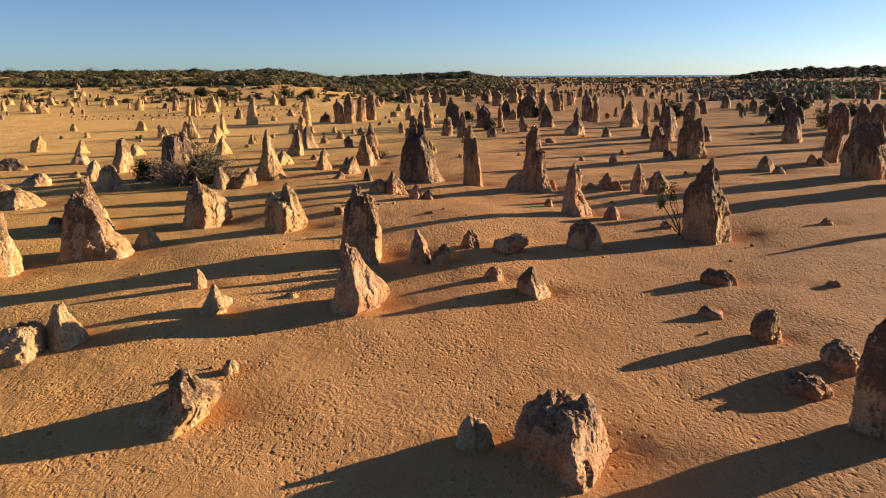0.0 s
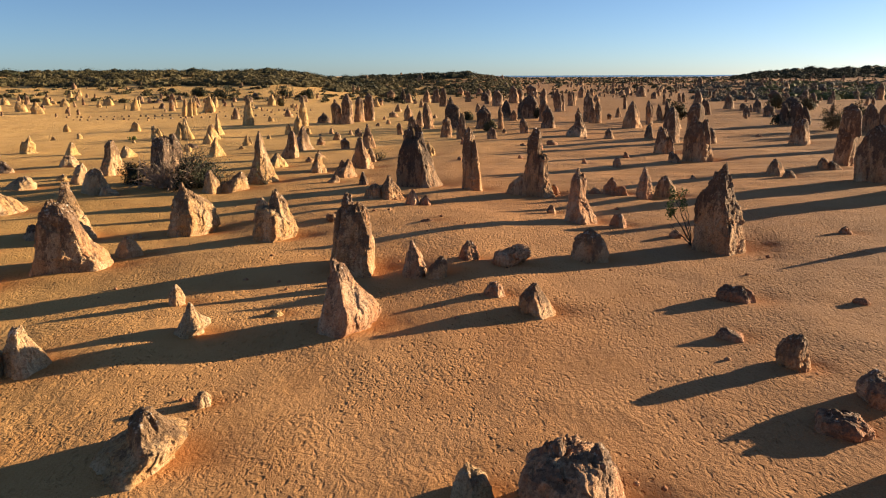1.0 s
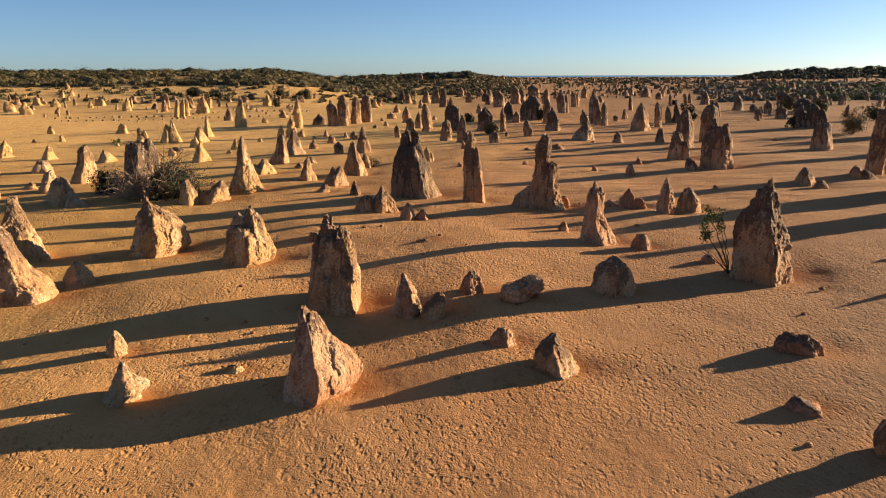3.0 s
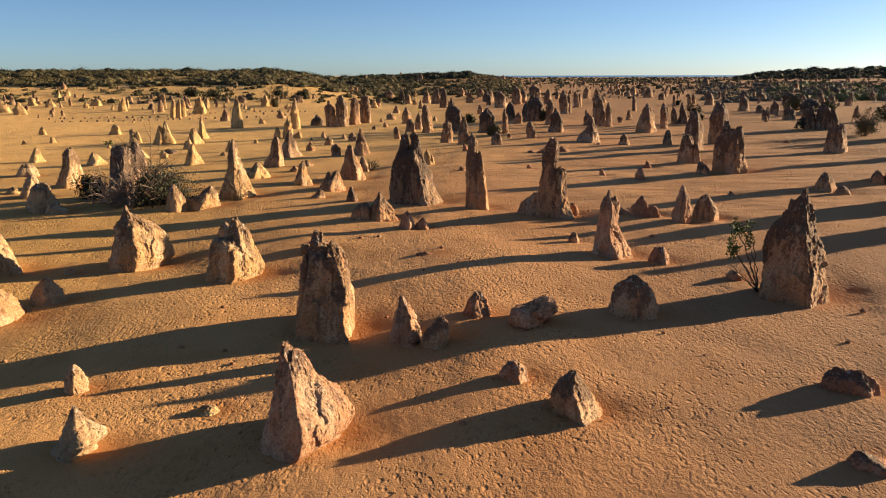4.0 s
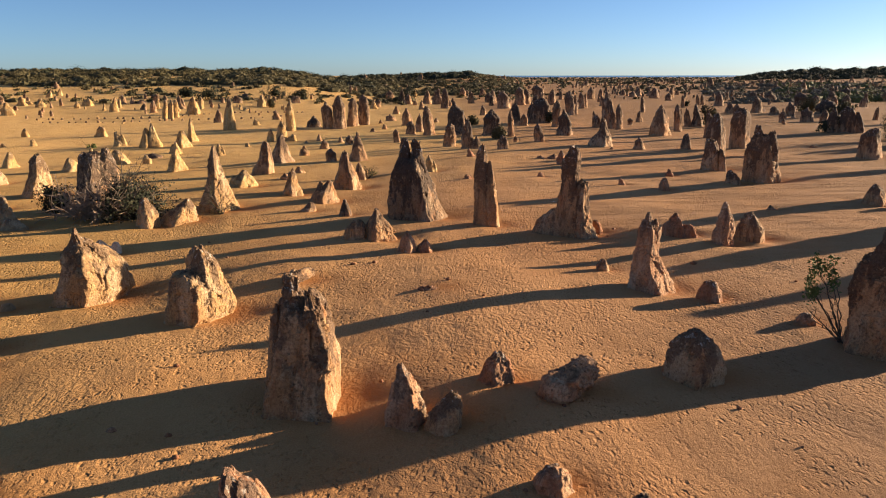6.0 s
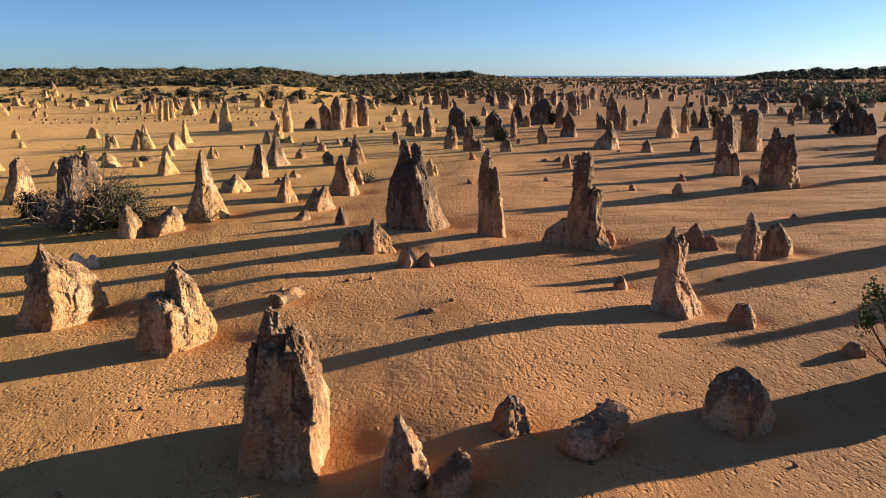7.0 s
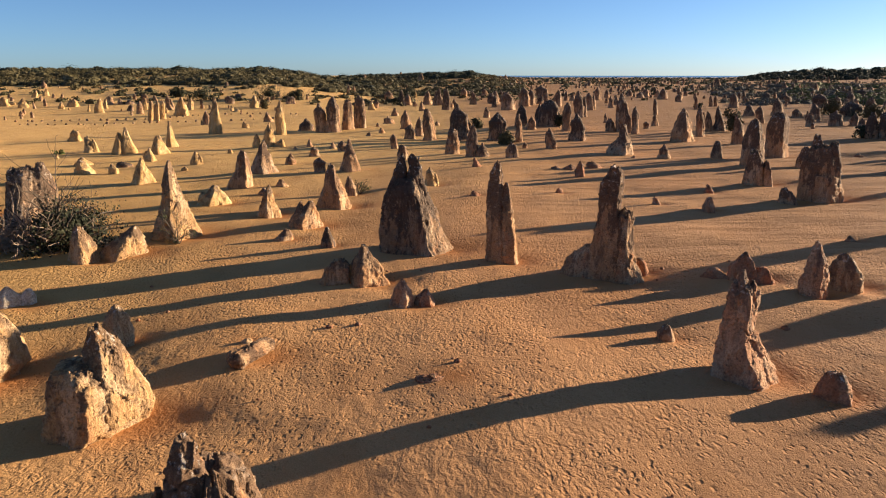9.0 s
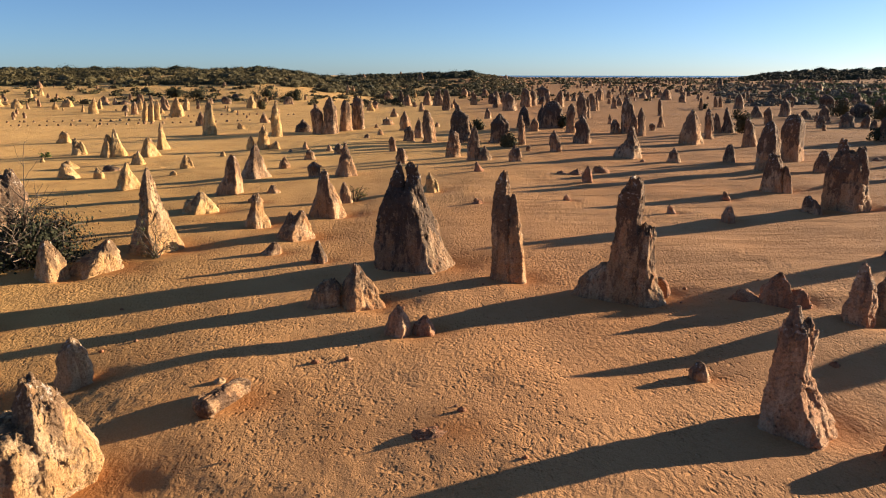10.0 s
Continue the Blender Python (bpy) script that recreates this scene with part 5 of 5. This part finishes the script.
scrub("scrub", "olive-brown coastal scrub covering the low rise", 3, 3000, lambda g: (g.uniform(-0.80, -0.06), g.uniform(165, 262)), 1.15, 150, 0.2, LEAF)
scrub("scrub", "dark green thicket along the crest of the rise", 4, 520, lambda g: (g.uniform(-0.80, -0.10), g.uniform(205, 262)), 1.5, 120, 0.27, DARK_LEAF)
scrub("scrub", "low olive scrub on the middle rise", 5, 1700, lambda g: (g.uniform(-0.20, 0.11), g.uniform(180, 330)), 0.95, 84, 0.27, LEAF)
scrub("scrub", "dark green thicket on the middle rise", 6, 300, lambda g: (g.uniform(-0.14, 0.05), g.uniform(265, 315)), 1.5, 120, 0.27, DARK_LEAF)
scrub("scrub", "dark green coastal trees on the distant ridge", 7, 1500, lambda g: (g.uniform(0.42, 0.80), g.uniform(470, 680)), 2.1, 80, 0.6, DARK_LEAF)
scrub("scrub", "taller dark green trees standing out of the ridge", 12, 160, lambda g: (g.triangular(0.47, 0.80, 0.80), g.uniform(520, 640)), 4.0, 300, 0.62, DARK_LEAF)
scrub("scrub", "scattered low bushes between distant rocks", 8, 560, lambda g: (g.uniform(-0.1, 0.75), g.uniform(140, 560)), 0.8, 34, 0.42, LEAF)
scrub("scrub", "grey-green heath on the sand beyond the rocks", 9, 1200, lambda g: (g.uniform(0.36, 0.80), g.uniform(120, 340)), 0.85, 60, 0.26, HEATH)
scrub("scrub", "yellow-green bushes on the low grey dunes", 14, 620, lambda g: (g.uniform(0.46, 0.80), g.uniform(120, 260)), 1.0, 80, 0.27, GREEN_SCRUB)
scrub("scrub", "dark low scrub along the far edge of the plain", 15, 1100, lambda g: (g.uniform(-0.06, 0.55), g.uniform(330, 900)), 1.25, 30, 0.6, LEAF)
scrub("scrub", "sparse low bushes at the foot of the rise", 10, 260, lambda g: (g.uniform(-0.72, -0.05), g.uniform(128, 180)), 0.65, 40, 0.32, LEAF)


# ---- loose bits on the sand ----
def pebbles():
    rng = np.random.default_rng(21)
    pieces = []
    for _ in range(80):
        x, y = rng.uniform(-9, 10), rng.uniform(7, 34)
        size = rng.lognormal(-3.3, 0.45)
        a, t = np.meshgrid(np.linspace(0, 2 * math.pi, 7, endpoint=False), np.array([-0.5, 0.1, 0.7, 1.4]))
        ball = np.stack([np.cos(a) * np.cos(t), np.sin(a) * np.cos(t) * rng.uniform(0.6, 1), np.sin(t) * 0.7], -1).reshape(-1, 3)
        ball = ball * size * rng.uniform(0.75, 1.2, (28, 1)) + (x, y, float(land(x, y)) + 0.01)
        i, j = np.meshgrid(np.arange(3), np.arange(7), indexing="ij")
        k = (j + 1) % 7
        pieces.append((ball, np.stack([i * 7 + j, i * 7 + k, (i + 1) * 7 + k, (i + 1) * 7 + j], -1).reshape(-1, 4)))
    p, f = joined(pieces)
    me = mesh_of("pebbles", p, f, ROCK["r"])
    point_values(me, "high", np.full(len(p), 0.3))
    tagged(new("pebbles", me), "small rusty limestone pebbles strewn on sand", "pebbles", kind="stuff")


pebbles()


# ---- the ground, one sheet to the horizon, and the sea ----
def spread(low, high, pitch, far, growth):
    """Places along one axis: even between low and high, then ever wider apart out to far on both sides."""
    out, s, gap = list(np.arange(low, high, pitch)), high, pitch
    while s < far:
        out.append(s)
        gap *= growth
        s += gap
    s, gap, back = low, pitch, []
    while s > -far:
        gap *= growth
        s -= gap
        back.append(s)
    return np.array(back[::-1] + out + [far])


def build_ground():
    xs, ys = spread(-10, 10, 0.042, 4800, 1.05), spread(8, 31, 0.042, 4800, 1.04)
    x, y = np.meshgrid(xs, ys, indexing="ij")
    z, hollow = land(x, y), np.zeros_like(x)
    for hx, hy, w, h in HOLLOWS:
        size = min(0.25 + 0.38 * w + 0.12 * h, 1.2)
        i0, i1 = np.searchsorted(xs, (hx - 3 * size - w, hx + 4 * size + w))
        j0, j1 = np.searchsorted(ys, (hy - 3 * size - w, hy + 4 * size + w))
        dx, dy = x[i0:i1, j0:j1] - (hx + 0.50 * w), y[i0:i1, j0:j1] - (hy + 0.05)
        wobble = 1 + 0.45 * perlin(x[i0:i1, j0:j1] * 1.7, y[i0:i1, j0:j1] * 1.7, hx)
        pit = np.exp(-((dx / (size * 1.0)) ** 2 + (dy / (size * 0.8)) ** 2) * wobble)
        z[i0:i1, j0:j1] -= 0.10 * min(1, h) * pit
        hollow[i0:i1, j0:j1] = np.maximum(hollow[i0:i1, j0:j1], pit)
        # a low bank of drifted sand on the lee side
        dx, dy = x[i0:i1, j0:j1] - (hx - 0.55 * w), y[i0:i1, j0:j1] - hy
        z[i0:i1, j0:j1] += 0.05 * min(1, h) * np.exp(-((dx / size) ** 2 + (dy / (size * 0.7)) ** 2))
    near = 1 - ramp(26, 46, np.hypot(x, y - 16))
    c, s = math.cos(radians(-22)), math.sin(radians(-22))
    u, v = x * c - y * s, x * s + y * c
    rough = 0.3 + 0.7 * ramp(-0.22, 0.22, perlin(x * 0.3, y * 0.3, 5.5))
    wander = 0.3 * perlin(x * 2.1, y * 2.1, 3.1)
    dents = 0.010 * perlin(u * 2.2, v * 1.6, 1.5) + 0.006 * perlin(u * 5.1 + wander, v * 3.7, 9.5) + 0.004 * perlin(u * 9.3, v * 7.1 + wander, 3.5)
    z += near * rough * (1 - 0.6 * hollow) * dents
    nx, ny = len(xs), len(ys)
    i, j = np.meshgrid(np.arange(nx - 1), np.arange(ny - 1), indexing="ij")
    faces = np.stack([i * ny + j, (i + 1) * ny + j, (i + 1) * ny + j + 1, i * ny + j + 1], -1).reshape(-1, 4)
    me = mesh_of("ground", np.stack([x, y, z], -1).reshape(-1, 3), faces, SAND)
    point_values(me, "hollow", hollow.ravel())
    return tagged(new("ground", me), "orange-yellow desert sand trodden into small dents", "sand", kind="structure")


build_ground()


def build_sea():
    m, tree, links, b = material("sea", 0.25)
    place = tree.new("ShaderNodeNewGeometry").outputs["Position"]
    links.new(blend(tree, links, noise_at(tree, links, place, 0.01, 4), (0.02, 0.06, 0.11), (0.04, 0.09, 0.15)), b.inputs["Base Color"])
    links.new(node(tree, "ShaderNodeBump", links, Height=noise_at(tree, links, place, 0.2, 5), Strength=0.6, Distance=0.5).outputs[0], b.inputs["Normal"])
    me = mesh_of("water", [(-4700, 1300, -3.2), (4700, 1300, -3.2), (4700, 4790, -3.2), (-4700, 4790, -3.2)], [(0, 1, 2, 3)], m)
    return tagged(new("water", me), "dark blue sea on the far horizon", "sea", kind="structure")


build_sea()
